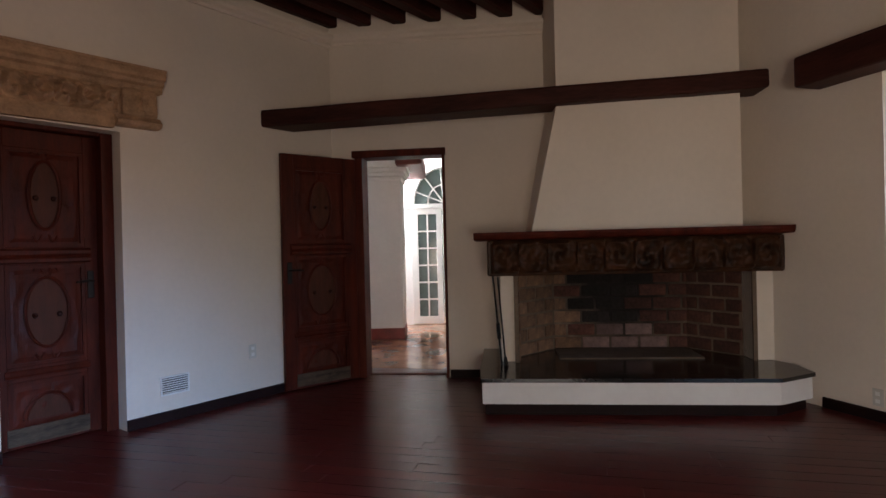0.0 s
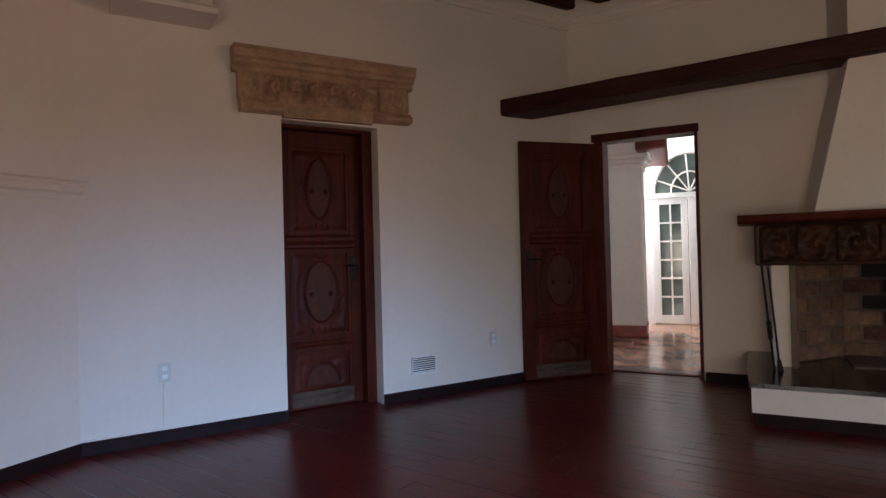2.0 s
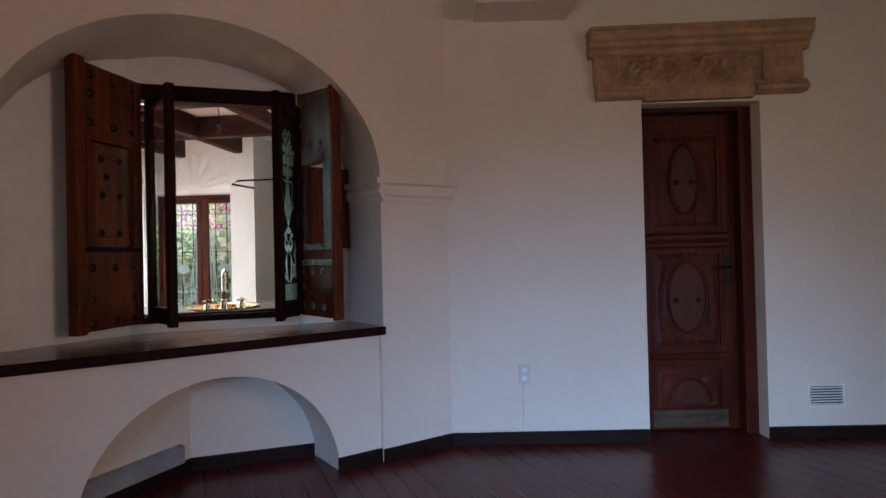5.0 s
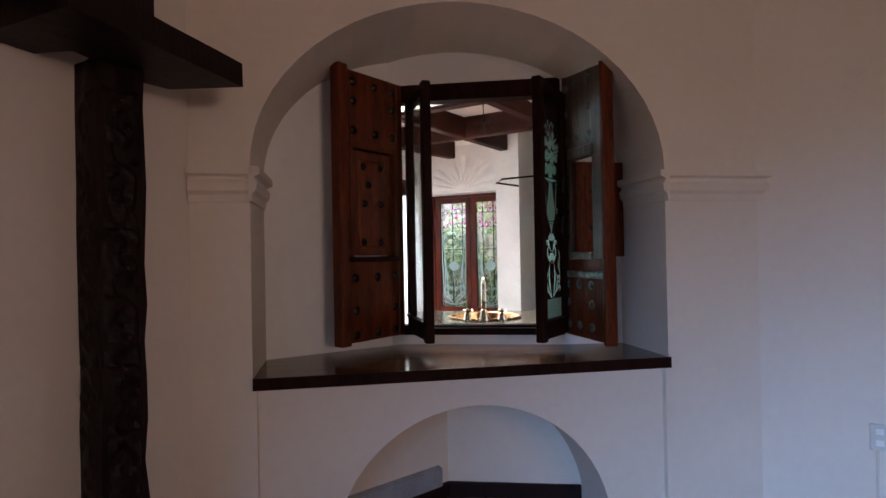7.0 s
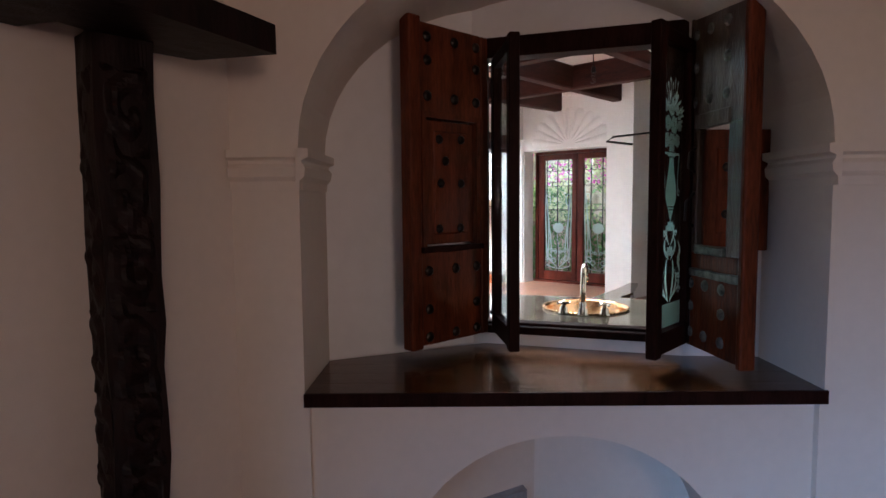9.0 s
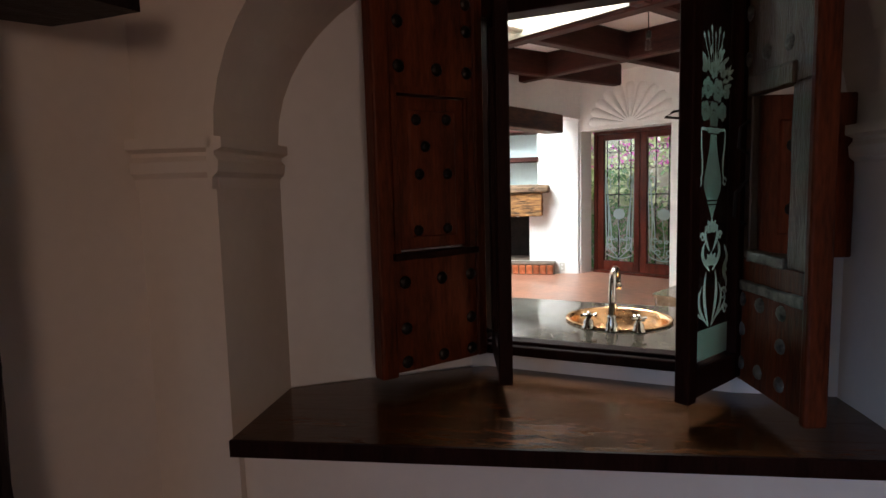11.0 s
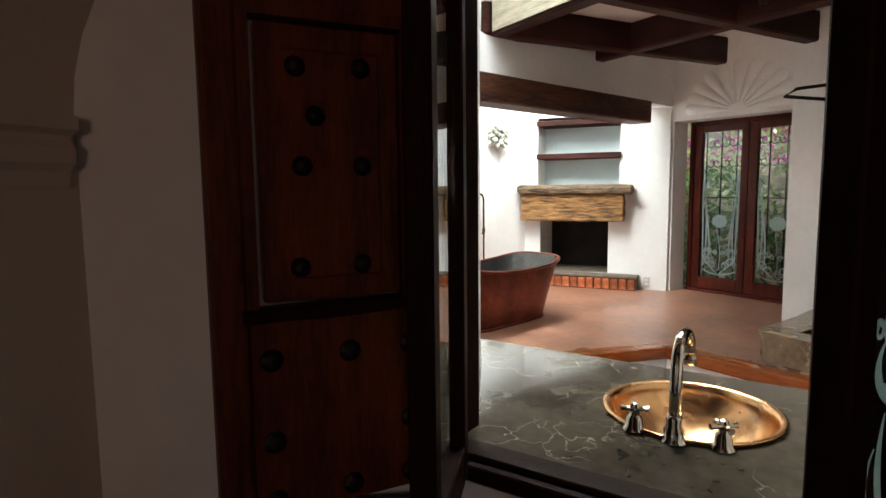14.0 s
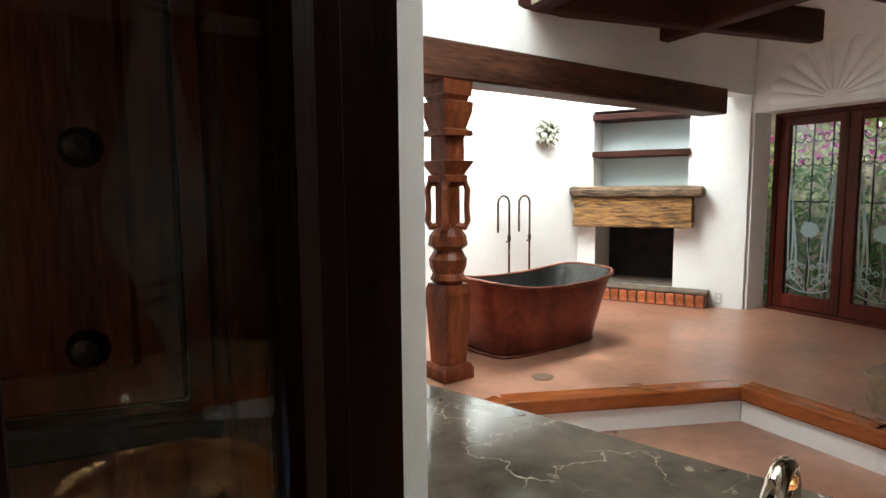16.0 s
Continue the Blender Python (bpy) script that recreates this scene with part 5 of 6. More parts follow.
for x0, x1, y0, y1 in ((-10.2, -6.40, -2.9, 2.4), (-6.40, -5.10, 0.80, 2.4), (-5.10, -3.0, -4.8, 2.4), (-10.2, -8.25, -4.8, -2.9), (-6.40, -5.10, -2.6, -2.36), (-8.25, -5.10, -4.8, -3.95)):
    box(bc, x0, x1, y0, y1, 2.90, 3.0)
box(bc, -8.25, -6.40, -2.95, -2.75, 2.9, 3.0)
tagged(part("bath_ceiling", bc, WHITE), "white plaster bathroom ceiling between beams", "ceiling", kind="structure")
sh = bmesh.new()
for x0, x1, y0, y1 in ((-6.46, -6.40, -2.4, 0.86), (-5.10, -5.04, -2.4, 0.86), (-6.40, -5.10, 0.80, 0.86)):
    box(sh, x0, x1, y0, y1, 3.0, 3.42)
tagged(part("skylight_shaft", sh, WHITE), "white plaster skylight shaft", "skylight", kind="structure")

PANE = bpy.data.materials.new("frosted_skylight")
PANE.use_nodes = True
PANE.node_tree.nodes.remove(PANE.node_tree.nodes["Principled BSDF"])
tl = PANE.node_tree.nodes.new("ShaderNodeBsdfTranslucent")
tl.inputs[0].default_value = (0.8, 0.8, 0.78, 1)
PANE.node_tree.links.new(tl.outputs[0], PANE.node_tree.nodes["Material Output"].inputs[0])
for x0, x1, y0, y1, z in ((-6.46, -5.04, -2.6, 0.86, 3.44), (-8.3, -5.05, -4.3, -2.7, 3.54)):
    tagged(part("skylight_pane", bbox(x0, x1, y0, y1, z, z + 0.01), PANE), "frosted white skylight pane", "skylight", kind="structure")
LB = "dark-stained wooden ceiling lattice beam"
beam("lattice_beam", (-6.30, -2.44, 2.65), (-9.10, -2.17, 2.65), 0.13, 0.25, DARKWOOD, LB, 0.004)
beam("lattice_beam", (-6.40, -1.34, 2.652), (-9.35, -1.24, 2.652), 0.13, 0.248, DARKWOOD, LB, 0.004)
beam("lattice_beam", (-6.30, -0.25, 2.652), (-9.30, -0.15, 2.652), 0.13, 0.248, DARKWOOD, LB, 0.004)
beam("lattice_beam", (-7.91, -2.74, 2.648), (-7.80, 2.1, 2.648), 0.13, 0.252, DARKWOOD, LB, 0.004)
beam("lattice_beam", (-6.49, -2.46, 2.646), (-6.42, 2.1, 2.646), 0.14, 0.254, DARKWOOD, LB, 0.004)
beam("skylight_beam", (-6.40, -1.33, 2.70), (-5.0, -1.36, 2.70), 0.12, 0.20, GREYWOOD, "pale timber across the skylight", 0.006)
beam("skylight_beam", (-5.08, -2.3, 2.66), (-5.02, 1.2, 2.66), 0.13, 0.24, DARKWOOD, LB, 0.004)
# Thin pale board over the inner face of the dark skylight beam.
bl = part("pale_board", bbox(0, 2.0, 0.0, 0.012, 0, 0.25), GREYWOOD)
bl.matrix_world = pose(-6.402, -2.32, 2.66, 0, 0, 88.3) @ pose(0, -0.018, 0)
tagged(bl, "pale inner face of the skylight beam", "board")
bu = thing("pendant_bulb", pose(-7.0, -0.56, 2.56), "bare glass light bulb hanging on a short cord", "light bulb")
part("cord", tube([(0, 0, 0.08), (0.004, 0, 0.20), (0, 0, 0.34)], 0.005, 6), IRON, bu)
part("holder", lathe([(0.002, 0.09), (0.02, 0.085), (0.022, 0.04), (0.016, 0.03), (0.002, 0.03)], 12), IRON, bu)
part("bulb", lathe([(0.002, -0.065), (0.02, -0.058), (0.031, -0.03), (0.028, -0.005), (0.015, 0.025), (0.013, 0.03)], 16), GLASS, bu, smooth=True)
part("filament", tube([(-0.008, 0, 0.02), (-0.01, 0, -0.02), (0, 0, -0.035), (0.01, 0, -0.02), (0.008, 0, 0.02)], 0.0015, 4), BRONZE, bu)

# ---- counter, basin, taps ----
ct = bmesh.new()
hx, hy, hr, n = 0.404, 0.615, 0.222, 48
ring = [(hx + hr * math.cos(2 * math.pi * i / n), hy + hr * 1.04 * math.sin(2 * math.pi * i / n)) for i in range(n)]
x0, x1, y0, y1 = -1.3, 1.9, 0.105, 0.985
corner = []
for i in range(n):
    c, s = math.cos(2 * math.pi * i / n), math.sin(2 * math.pi * i / n)
    k = min((x1 - hx if c > 0 else hx - x0) / max(abs(c), 1e-6), (y1 - hy if s > 0 else hy - y0) / max(abs(s), 1e-6))
    corner.append((hx + k * c, hy + k * s))
for z in (0.828, 0.856):
    for i in range(n):
        j = (i + 1) % n
        pts = [ring[i], corner[i], corner[j], ring[j]]
        if abs(corner[i][0] - corner[j][0]) > 1e-6 and abs(corner[i][1] - corner[j][1]) > 1e-6:
            pts.insert(2, (x1 if corner[i][0] > hx else x0, y1 if corner[i][1] > hy else y0))
        put_bm(ct, [(x, y, z) for x, y in pts], [tuple(range(len(pts)))])
for i in range(n):
    j = (i + 1) % n
    put_bm(ct, [(*ring[i], 0.828), (*ring[j], 0.828), (*ring[j], 0.856), (*ring[i], 0.856)], [(0, 1, 2, 3)])
rect = [(x0, y0), (x1, y0), (x1, y1), (x0, y1)]
for i in range(4):
    a, b = rect[i], rect[(i + 1) % 4]
    put_bm(ct, [(*a, 0.79), (*b, 0.79), (*b, 0.856), (*a, 0.856)], [(0, 1, 2, 3)])
bmesh.ops.remove_doubles(ct, verts=ct.verts, dist=1e-5)
cn = thing("vanity_counter", MWIN, "dark brown polished marble counter with pale veins", "counter")
part("slab", ct, MARBLE, cn)
part("cabinet", bbox(-1.25, 1.85, 0.90, 0.95, 0.03, 0.79, 0.004), WHITE, cn, "white plastered vanity base")
bs = thing("copper_basin", MWIN @ pose(hx, hy, 0.856), "round hammered copper basin set in the marble counter", "basin")
prof = [(0.232, 0.006), (0.236, 0.010), (0.228, 0.013), (0.216, 0.006)] + [(0.216 * math.cos(t), 0.006 - 0.15 * math.sin(t)) for t in [1.45 * j / 12 for j in range(1, 13)]]
bm = lathe(prof, 48)
bmesh.ops.delete(bm, geom=[f for f in bm.faces if len(f.verts) > 4 and f.calc_center_median().z > 0], context='FACES')
part("bowl", bm, COPPER, bs, smooth=True)
part("drain", lathe([(0.001, -0.139), (0.022, -0.139), (0.024, -0.143), (0.001, -0.143)], 16), BRONZE, bs)
fc = thing("faucet", MWIN @ pose(0.41, 0.385, 0.856), "polished nickel gooseneck faucet on the counter", "faucet")
part("base", lathe([(0.001, 0), (0.032, 0.0), (0.032, 0.006), (0.024, 0.012), (0.026, 0.03), (0.018, 0.045), (0.020, 0.06), (0.015, 0.07), (0.001, 0.07)], 20), NICKEL, fc, smooth=True)
neck = [(0, 0, 0.06), (0, 0.005, 0.13), (0, 0.01, 0.19)] + [(0, 0.085 - 0.073 * math.cos(t), 0.195 + 0.058 * math.sin(t)) for t in [math.pi * j / 12 for j in range(13)]] + [(0, 0.158, 0.175)]
part("neck", tube(neck, 0.0145, 12), NICKEL, fc, smooth=True)
part("spout_tip", lathe([(0.001, 0.0), (0.017, 0.0), (0.018, 0.02), (0.014, 0.03), (0.001, 0.03)], 14, m=pose(0, 0.158, 0.155)), NICKEL, fc, smooth=True)


def tap(x, y, turn):
    t = thing("tap_handle", MWIN @ pose(x, y, 0.856, 0, 0, turn), "polished nickel cross-handle tap on the counter", "tap", "basin taps")
    part("base", lathe([(0.001, 0), (0.030, 0), (0.030, 0.006), (0.022, 0.014), (0.020, 0.035), (0.012, 0.042), (0.012, 0.052), (0.001, 0.052)], 18), NICKEL, t, smooth=True)
    bm = bmesh.new()
    for a in (0, 90):
        c, s = math.cos(radians(a)), math.sin(radians(a))
        tube([(-0.034 * c, -0.034 * s, 0.058), (-0.022 * c, -0.022 * s, 0.058), (0, 0, 0.058), (0.022 * c, 0.022 * s, 0.058), (0.034 * c, 0.034 * s, 0.058)], [0.008, 0.0055, 0.008, 0.0055, 0.008], 8, bm)
    part("cross_handle", bm, NICKEL, t)
    part("cap", lathe([(0.001, 0.062), (0.012, 0.062), (0.009, 0.072), (0.001, 0.075)], 12), NICKEL, t)


tap(0.309, 0.405, 20)
tap(0.517, 0.405, 40)

# ---- copper tub and wall spouts ----
tb = thing("bathtub", pose(-6.772, -2.872, HIGH, 0, 0, 192), "freestanding aged copper slipper tub with rolled rim", "bathtub")
N = 64


def tub_ring(t, grow=0.0):
    pts = []
    for i in range(N):
        a = 2 * math.pi * i / N
        c, s = math.cos(a), math.sin(a)
        ex = abs(c) ** 0.42 * (1 if c > 0 else -1)
        ey = abs(s) ** 0.50 * (1 if s > 0 else -1)
        hl, hw = 0.54 + 0.19 * t ** 1.15, 0.285 + 0.065 * t
        rim = 0.49 + 0.065 * max(ex, 0) ** 3 + 0.10 * max(-ex, 0) ** 2
        pts.append(Vector((ex * (hl + grow), ey * (hw + grow), rim * t)))
    return pts


def ring_mesh(rings, cap):
    bm = bmesh.new()
    vs = [[bm.verts.new(p) for p in r] for r in rings]
    for a, b in zip(vs, vs[1:]):
        for i in range(N):
            bm.faces.new((a[i], a[(i + 1) % N], b[(i + 1) % N], b[i]))
    if cap:
        bm.faces.new(vs[0])
    return bm


part("shell", ring_mesh([tub_ring(t / 10) for t in range(11)], True), TUBCOPPER, tb, smooth=True)
part("lining", ring_mesh([[p + Vector((0, 0, 0.02)) for p in tub_ring(0.03, -0.02)]] + [tub_ring(t / 8, -0.014) for t in range(1, 9)], True), TUBIN, tb, "dark tinned tub lining", smooth=True)
part("rolled_rim", tube(tub_ring(1.0, 0.008), 0.016, 8, closed=True), TUBCOPPER, tb, smooth=True)
part("foot_band", tube([p + Vector((0, 0, 0.012)) for p in tub_ring(0.0, 0.006)], 0.012, 6, closed=True), TUBCOPPER, tb)
for x in (-7.32, -7.60):
    q = Vector((x, -4.37 + (x + 8.42) * 0.182 + 0.10, 0))
    sp = thing("tub_spout", pose(q.x, q.y, HIGH, 0, 0, 10.3), "tall dark bronze gooseneck tub filler pipe", "tub filler", "tub fillers")
    part("pipe", tube([(0, 0, 0), (0, 0, 0.9), (0, 0, 1.05)] + [(0.075 - 0.075 * math.cos(t), 0.0, 1.07 + 0.075 * math.sin(t)) for t in [math.pi * j / 10 for j in range(11)]] + [(0.15, 0.0, 0.78)], 0.0105, 8), BRONZE, sp, smooth=True)
    part("valve", lathe([(0.001, -0.035), (0.017, -0.03), (0.02, 0), (0.015, 0.03), (0.001, 0.035)], 10, m=pose(0, 0, 0.72)), BRONZE, sp)
    part("valve_lever", tube([(0, 0, 0.71), (0.05, 0.03, 0.69), (0.065, 0.035, 0.685)], [0.008, 0.007, 0.010], 6), BRONZE, sp)
dr = part("floor_drain", lathe([(0.001, 0.0), (0.07, 0.0), (0.075, 0.004), (0.06, 0.006), (0.001, 0.005)], 24), mat("brown_drain_cover", (0.17, 0.10, 0.06), 0.45, 0.2))
dr.matrix_world = pose(-6.344, -2.095, HIGH - 0.003)
tagged(dr, "round bronze floor drain cover", "drain")

orn = thing("wall_ornament", pose(-7.86, -4.27, 2.07, 0, 0, 10.3), "small carved white stone acanthus bracket on the wall", "ornament")
PALESTONE = mat("pale_carved_stone", (0.50, 0.50, 0.42), 0.85, vary=0.3, scale=14, bump=0.5)
part("block", rough(bbox(-0.12, 0.12, 0, 0.06, -0.13, 0.13, 0.01), 0.008, 12, 3), PALESTONE, orn)
for k in range(44):
    a, r = k * 2.4, 0.022 * math.sqrt(k)
    o = part("leaf", rough(lathe([(0.002, -0.045), (0.020, -0.015), (0.026, 0.012), (0.003, 0.05)], 7), 0.007, 30), PALESTONE, orn)
    o.matrix_local = pose(r * math.cos(a), 0.075 + 0.03 * math.cos(k * 1.7), r * math.sin(a), 55 * math.sin(k * 2.1), 90 - math.degrees(a), 40 * math.cos(k))

# ---- bathroom fireplace ----
bf = thing("corner_fireplace", MFP, "small corner fireplace with a rough timber mantel", "fireplace")
part("mantel", rough(bbox(-1.40, -0.17, 0.0, 0.30, 1.05, 1.37, 0.01), 0.014, 11, 14), RUSTIC, bf, "rough hewn golden timber mantel")
part("mantel_cap", rough(bbox(-1.44, -0.07, -0.05, 0.40, 1.37, 1.485, 0.04, 3), 0.012, 8, 10), CAPWOOD, bf, "rounded rough timber mantel cap")
part("firebox_lining", prism([(-1.195, 0.18), (-1.195, 0.74), (-0.36, 0.74), (-0.36, 0.18), (-0.34, 0.18), (-0.34, 0.78), (-1.215, 0.78), (-1.215, 0.18)], 0.40, 1.06), SOOT, bf, "sooty black firebox")
part("firebox_floor", bbox(-1.20, -0.35, 0.17, 0.75, 0.39, 0.425), MORTAR, bf)
part("hearth_core", bbox(-1.35, -0.005, 0.012, 0.165, HIGH, 0.385), MORTAR, bf)
part("hearth_top", rough(bbox(-1.36, 0.005, -0.01, 0.20, 0.385, 0.42, 0.008), 0.004, 9, 5), MORTAR, bf, "grey mortar hearth top")
TB = brick_mesh("hearth_brick", 0.082, 0.02, 0.125, TILE, 3)
for k in range(14):
    ob = new("hearth_brick", TB)
    ob.parent = bf
    ob.matrix_local = pose(-1.345 + k * 0.0955, 0.014, HIGH + 0.004)
for z in (1.80, 2.20):
    s = part("niche_shelf", rough(bbox(-1.24, -0.225, 0.12, 0.50, z, z + 0.065, 0.006), 0.004, 4, 4), DARKWOOD)
    s.matrix_world = MFP
    tagged(s, "thick dark wooden shelf in the plaster niche", "shelf", "niche shelves")
outlet(MFP @ pose(0.09, 0.16, 0.34))

# ---- carved post under the header beam ----
po = thing("carved_column", pose(-5.80, -2.38, HIGH, 0, 0, 12), "carved red-brown wooden column with pierced brackets", "column")


def square_stack(rows, bm=None):
    bm = bm or bmesh.new()
    for (w0, z0), (w1, z1) in zip(rows, rows[1:]):
        if z1 - z0 > 0.001:
            put_bm(bm, [(-w0, -w0, z0), (w0, -w0, z0), (w0, w0, z0), (-w0, w0, z0), (-w1, -w1, z1), (w1, -w1, z1), (w1, w1, z1), (-w1, w1, z1)],
                   [(0, 1, 2, 3), (4, 5, 6, 7), (0, 1, 5, 4), (1, 2, 6, 5), (2, 3, 7, 6), (3, 0, 4, 7)])
    return bm


part("base", square_stack([(0.118, 0), (0.118, 0.07), (0.10, 0.10)]), POSTWOOD, po)
part("shaft", square_stack([(0.082, 0.10), (0.108, 0.56), (0.092, 0.62)]), POSTWOOD, po)
part("turned_ring", lathe([(0.001, 0.62), (0.085, 0.62), (0.118, 0.65), (0.10, 0.69), (0.118, 0.73), (0.125, 0.78), (0.09, 0.84), (0.13, 0.87), (0.12, 0.93), (0.08, 0.98), (0.001, 0.98)], 14), POSTWOOD, po)
part("core", square_stack([(0.055, 0.97), (0.055, 1.30)]), POSTWOOD, po)
for k in range(4):
    bm = bmesh.new()
    tube([(0.05, 0, 0.99), (0.11, 0, 0.985), (0.128, 0, 1.02), (0.122, 0, 1.12), (0.128, 0, 1.22), (0.11, 0, 1.265), (0.05, 0, 1.26)], [0.026, 0.026, 0.022, 0.02, 0.022, 0.026, 0.026], 6, bm)
    o = part("pierced_handle", bm, POSTWOOD, po)
    o.matrix_local = pose(0, 0, 0, 0, 0, 45 + 90 * k)
part("flared_collar", square_stack([(0.09, 1.27), (0.09, 1.31), (0.075, 1.315), (0.115, 1.39), (0.12, 1.40), (0.075, 1.405), (0.075, 1.55), (0.115, 1.555), (0.115, 1.585), (0.085, 1.60), (0.112, 1.70), (0.118, 1.76), (0.09, 1.77), (0.10, 1.80)]), POSTWOOD, po)
part("capital", square_stack([(0.11, 1.80), (0.115, 1.90)]), POSTWOOD, po)

# ---- glass garden doors ----
gd = thing("garden_doors", MG, "red-brown wooden garden doors with etched glass", "door", kind="structure")
part("frame_head", bbox(-0.02, 1.62, 0.0, 0.09, 2.14, 2.19, 0.004), DOORWOOD, gd)
part("frame_jamb", bbox(-0.02, 0.03, 0.0, 0.09, HIGH, 2.14, 0.004), DOORWOOD, gd)
part("frame_jamb", bbox(1.57, 1.62, 0.0, 0.09, HIGH, 2.14, 0.004), DOORWOOD, gd)
part("sill", bbox(-0.02, 1.62, -0.03, 0.12, HIGH - 0.02, HIGH + 0.025, 0.004), DOORWOOD, gd)


def etched_garden(bm, a, b, y):
    """A lily on its stem between paired reeds that loop at the top, on a bed of scrolls."""
    cx, w = (a + b) / 2, (b - a) / 2
    steps = [j / 18 for j in range(19)]
    for s in (-1, 1):
        for q, (off, amp, top) in enumerate(((0.80, 0.10, 1.02), (0.66, 0.14, 0.94), (0.90, 0.05, 1.08))):
            ribbon(bm, [(cx + s * w * (off - amp * math.sin(t * 4.2 + 0.8 * q)), 0.55 + top * t) for t in steps], [0.004 + 0.006 * math.sin(3.14 * t) for t in steps], y + 0.0004 * q)
        ribbon(bm, [(cx + s * w * (0.74 + 0.17 * math.cos(t)), 1.47 + 0.085 * math.sin(t)) for t in [j * 0.42 for j in range(16)]], 0.0055, y + 0.0015)
        ribbon(bm, [(cx + s * w * (0.66 + 0.13 * math.cos(t)), 1.78 + 0.075 * math.sin(t)) for t in [j * 0.42 for j in range(13)]], 0.0035, y + 0.0015)
        for q, (x0, z0, r) in enumerate(((0.62, 0.60, 0.055), (0.34, 0.56, 0.045), (0.52, 0.72, 0.038), (0.20, 0.70, 0.028))):
            ribbon(bm, [(cx + s * (w * x0 + r * (1 - j / 22) * math.cos(j * 0.5)), z0 + r * (1 - j / 22) * math.sin(j * 0.5)) for j in range(17)], [0.008 - 0.0003 * j for j in range(17)], y + 0.0003 * q)
        ribbon(bm, [(cx + s * w * (0.06 + 0.78 * math.sin(t * 2.2)), 0.47 + 0.30 * t) for t in steps], 0.006, y + 0.0018)
        ribbon(bm, [(cx + s * w * 0.88 * t, 0.455 + 0.05 * t * t) for t in steps], 0.007, y + 0.0022)
    ribbon(bm, [(cx + 0.014 * math.sin(t * 5), 0.50 + 0.50 * t) for t in steps], 0.0045, y + 0.0010)
    for q in range(9):
        t = radians(40 * q)
        ribbon(bm, [(cx + 0.09 * k * math.cos(t), 1.06 + 0.075 * k * math.sin(t)) for k in (0.0, 0.3, 0.65, 0.9, 1.0)], [0.006, 0.022, 0.030, 0.022, 0.006], y + 0.0002 * q)
    return bm


for a, b in ((0.03, 0.655), (0.66, 1.285)):
    lf = part("leaf", bbox(a, a + 0.095, 0.015, 0.065, HIGH + 0.03, 2.135, 0.005), DOORWOOD, gd)
    part("stile", bbox(b - 0.08, b, 0.015, 0.065, HIGH + 0.03, 2.135, 0.005), DOORWOOD, lf)
    part("rail", bbox(a + 0.095, b - 0.08, 0.015, 0.065, HIGH + 0.03, 0.415, 0.005), DOORWOOD, lf)
    part("rail", bbox(a + 0.095, b - 0.08, 0.015, 0.065, 2.055, 2.135, 0.005), DOORWOOD, lf)
    g = part("pane", bbox(a + 0.095, b - 0.08, 0.038, 0.044, 0.415, 2.055), GLASS, lf)
    g.visible_shadow = False
    part("etching", etched_garden(bmesh.new(), a + 0.10, b - 0.085, 0.034), ETCH, lf, "frosted flower etching")
part("side_panel", bbox(1.29, 1.57, 0.02, 0.06, HIGH, 2.14), DOORWOOD, gd)
gl = thing("iron_grille", MG @ pose(0, 0.22, 0), "black wrought iron grille with scrolls outside the doors", "grille")
for k in range(9):
    part("bar", tube([(0.06 + 0.18 * k, 0, 0.12), (0.06 + 0.18 * k, 0, 2.2)], 0.009, 6), IRON, gl)
for z in (0.30, 1.32, 2.12):
    part("cross_bar", tube([(-0.05, 0, z), (1.62, 0, z)], 0.008, 6), IRON, gl)
for k in range(8):
    bm = bmesh.new()
    for s in (-1, 1):
        for z in (1.72, 1.95):
            tube([(0.15 + 0.18 * k + s * (0.012 + 0.0075 * t) * math.cos(t) + s * 0.035, 0, z + (0.01 + 0.009 * t) * math.sin(t)) for t in [j * 0.6 for j in range(12)]], 0.006, 5, bm)
    part("scroll", bm, IRON, gl)

she = thing("shell_relief", MGW @ pose(0.74, 0.002, 2.235), "scalloped shell relief in white plaster above the doors", "relief")
for k in range(11):
    sr = bmesh.new()
    a = radians(8 + 164 * k / 10)
    r1 = 0.50 + 0.05 * math.sin(math.pi * k / 10)
    c, sn = math.cos(a), math.sin(a)
    rows = []
    for j in range(9):
        t = j / 8
        rad = 0.08 + (r1 - 0.08) * t
        wd = (0.012 + 0.062 * t) * (1 if j < 8 else 0.55)
        row = []
        for q in range(7):
            v = -1 + q / 3
            lift = -0.004 - 0.024 * (1 - v * v) * (0.3 + 0.7 * t) * (1 if j < 8 else 0.2)
            row.append(sr.verts.new((rad * 1.18 * c - v * wd * sn, lift, rad * 0.92 * sn + v * wd * c)))
        rows.append(row)
    for p, q in zip(rows, rows[1:]):
        for i in range(6):
            sr.faces.new((p[i], p[i + 1], q[i + 1], q[i]))
    part("petal", sr, WHITE, she, smooth=True)

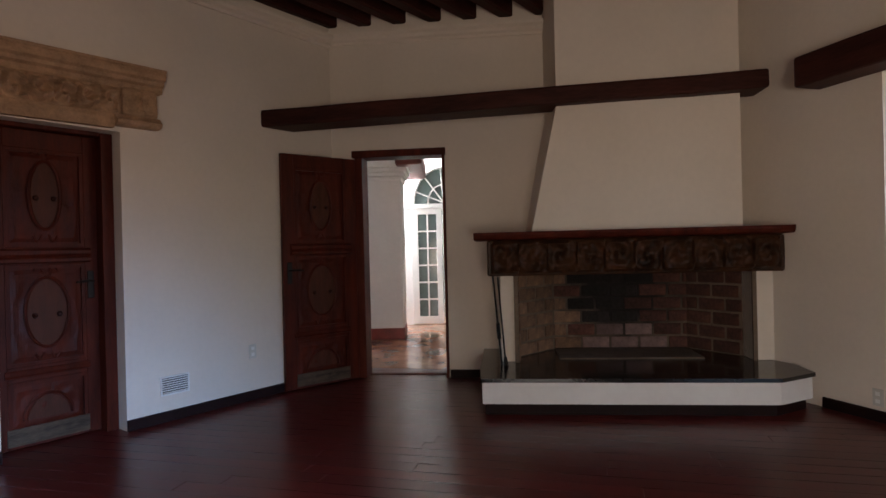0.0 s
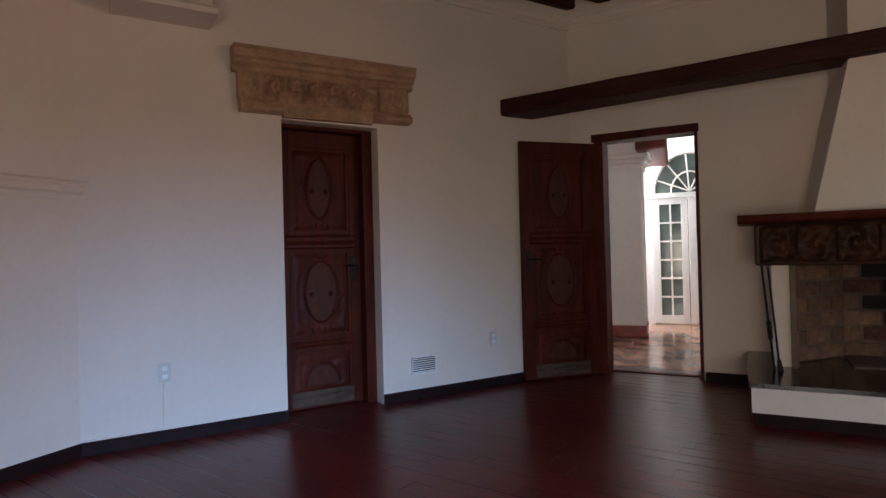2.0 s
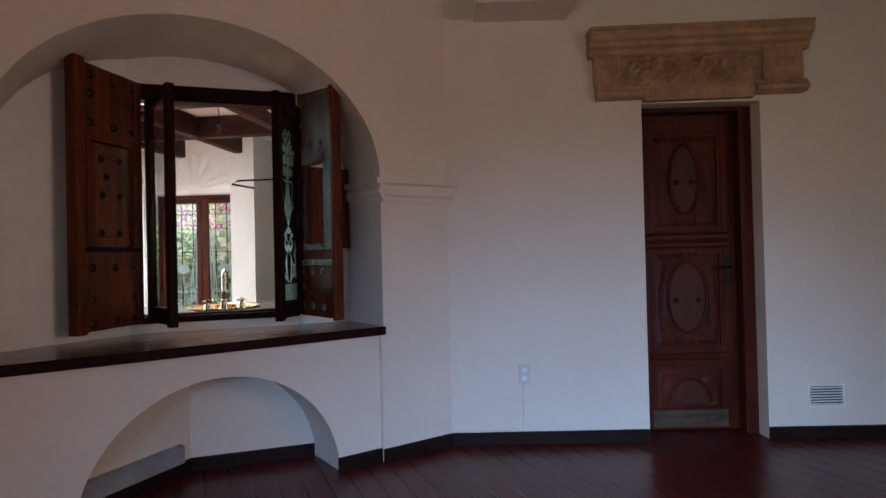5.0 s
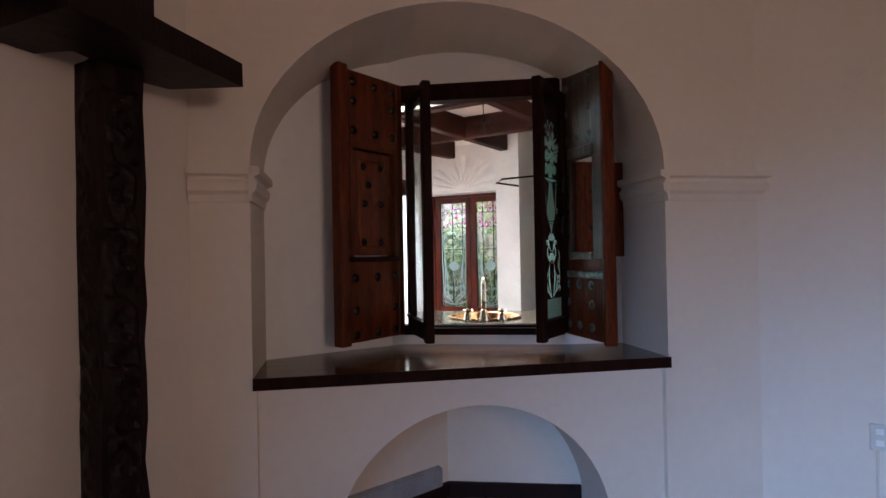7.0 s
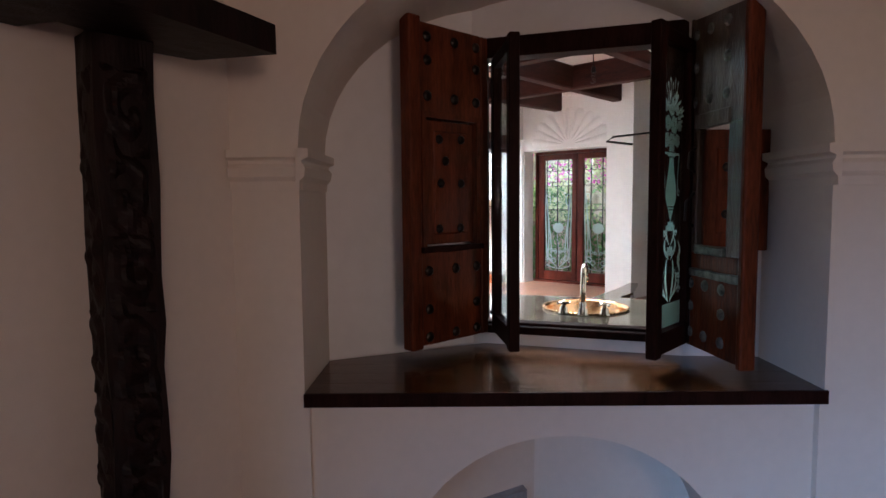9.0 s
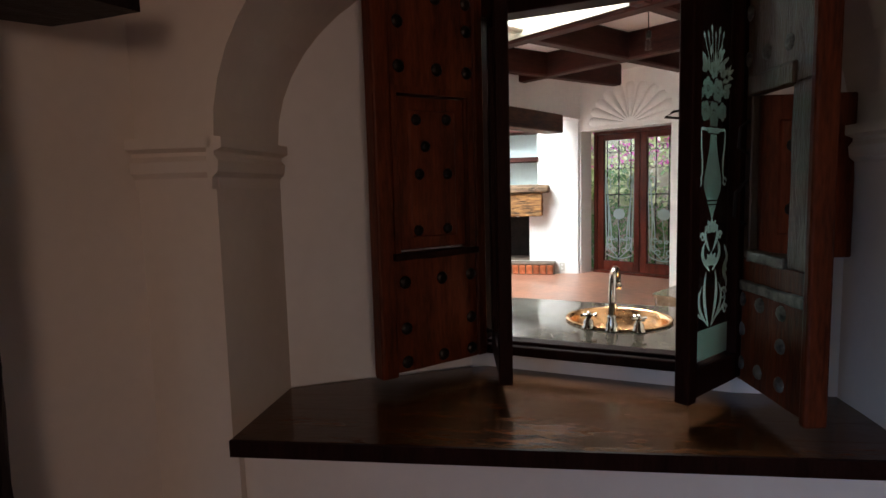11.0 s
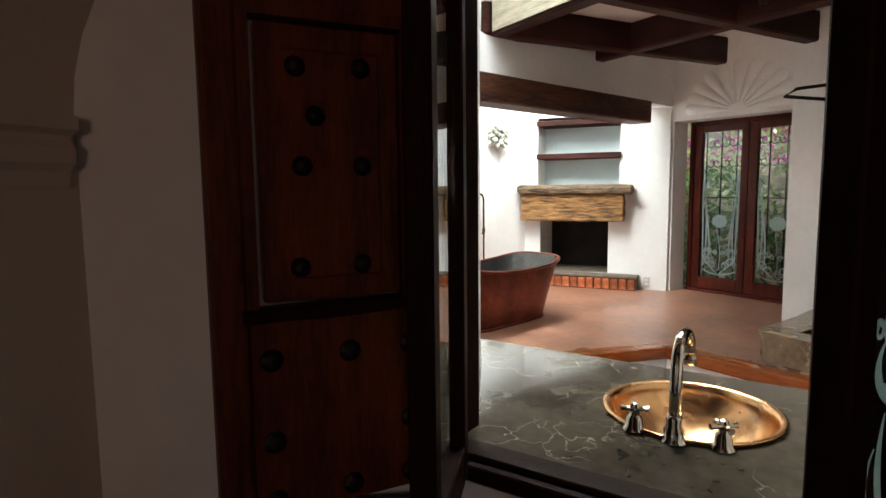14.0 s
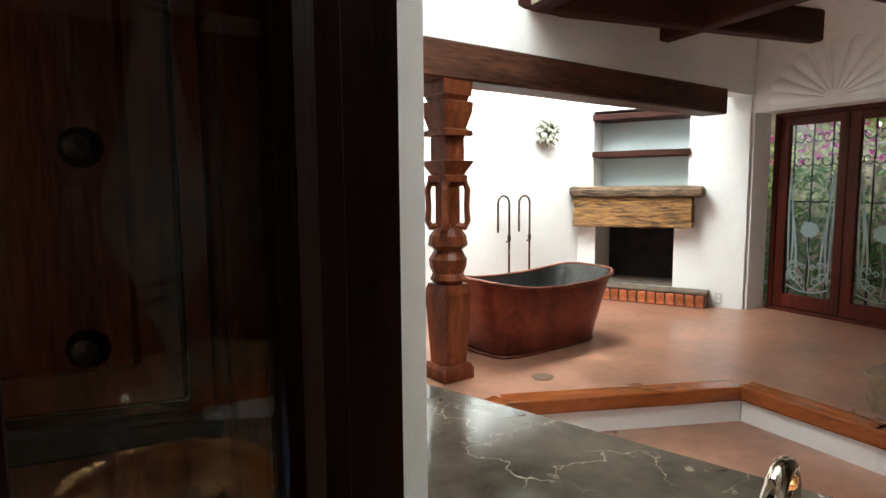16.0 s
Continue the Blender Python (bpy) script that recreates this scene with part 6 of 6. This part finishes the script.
# ---- sunken shower with marble curb ----
cu = thing("shower_curb", pose(0, 0, 0), "polished brown veined marble curb round the shower", "curb")
part("front_panel", prism([(-7.64, -0.84), (-7.60, -0.80), (-7.48, 0.9), (-7.62, 0.9), (-7.75, -0.68), (-7.70, -0.72)], LOW, 0.43), BROWNMARBLE, cu)
part("side_panel", prism([(-7.66, -0.85), (-7.76, -0.69), (-8.20, -0.72), (-8.88, -0.98), (-8.88, -1.02), (-8.25, -0.90)], LOW, 0.43), BROWNMARBLE, cu)
part("top", prism([(-7.63, -0.86), (-7.585, -0.81), (-7.46, 0.9), (-7.64, 0.9), (-7.77, -0.64), (-8.15, -0.67), (-8.88, -0.93), (-8.88, -1.03), (-8.25, -0.92)], 0.43, 0.455), BROWNMARBLE, cu)
tr = part("shower_floor", prism([(-7.6, -0.8), (-7.5, 1.0), (-9.3, 1.0), (-9.3, -0.9), (-8.2, -0.8)], LOW, 0.10), MARBLE)
tagged(tr, "dark marble shower floor", "floor", kind="structure")
tagged(part("shower_side_wall", prism([(-7.5, 0.9), (-7.5, 1.05), (-9.4, 1.05), (-9.4, 0.9)], LOW, 3.0), MARBLE), "dark marble wall of the shower", "wall", kind="structure")
e = Vector((-7.255, -0.552, 2.0))
rt = Vector((-0.863, 0.505, 0))
ba = part("shower_arm", tube([e + rt * 0.28 + Vector((0, 0, -0.02)), e, e + rt * 0.075 + Vector((0, 0, 0.045)), e + rt * 0.44 + Vector((0, 0, 0.09)), e + rt * 1.0 + Vector((0.45, 0.955, 0.12))], 0.011, 6), IRON)
tagged(ba, "bent black iron shower arm", "shower arm")

# ---- floor boards of the large room ----
PL = [brick_mesh("floor_board", 1.0, 0.1195, 0.014, PLANK, q, 0.0012, 0.0003) for q in range(4)]
rp = random.Random(21)
fpar = fl
an = radians(28)
ux, uy = Vector((math.cos(an), math.sin(an))), Vector((-math.sin(an), math.cos(an)))


def inside(p, poly):
    c = False
    for i in range(len(poly)):
        (ax, ay), (bx, by) = poly[i], poly[i - 1]
        if (ay > p[1]) != (by > p[1]) and p[0] < (bx - ax) * (p[1] - ay) / (by - ay) + ax:
            c = not c
    return c


row = -20
while row < 72:
    o = Vector((-3.0, 0.0)) + uy * (row * 0.12)
    ss = [k * 0.05 for k in range(-160, 200) if inside(o + ux * (k * 0.05), floor_pts)]
    if ss:
        s, end = min(ss), max(ss) + 0.05
        while s < end - 0.1:
            ln = min(rp.uniform(1.6, 2.9), end - s)
            ob = new("board", PL[rp.randrange(4)])
            ob.parent = fpar
            q = o + ux * s
            ob.matrix_local = pose(q.x, q.y, -0.0142, 0, 0, 28) @ Matrix.Diagonal((ln - 0.002, 1, 1, 1))
            s += ln
    row += 1
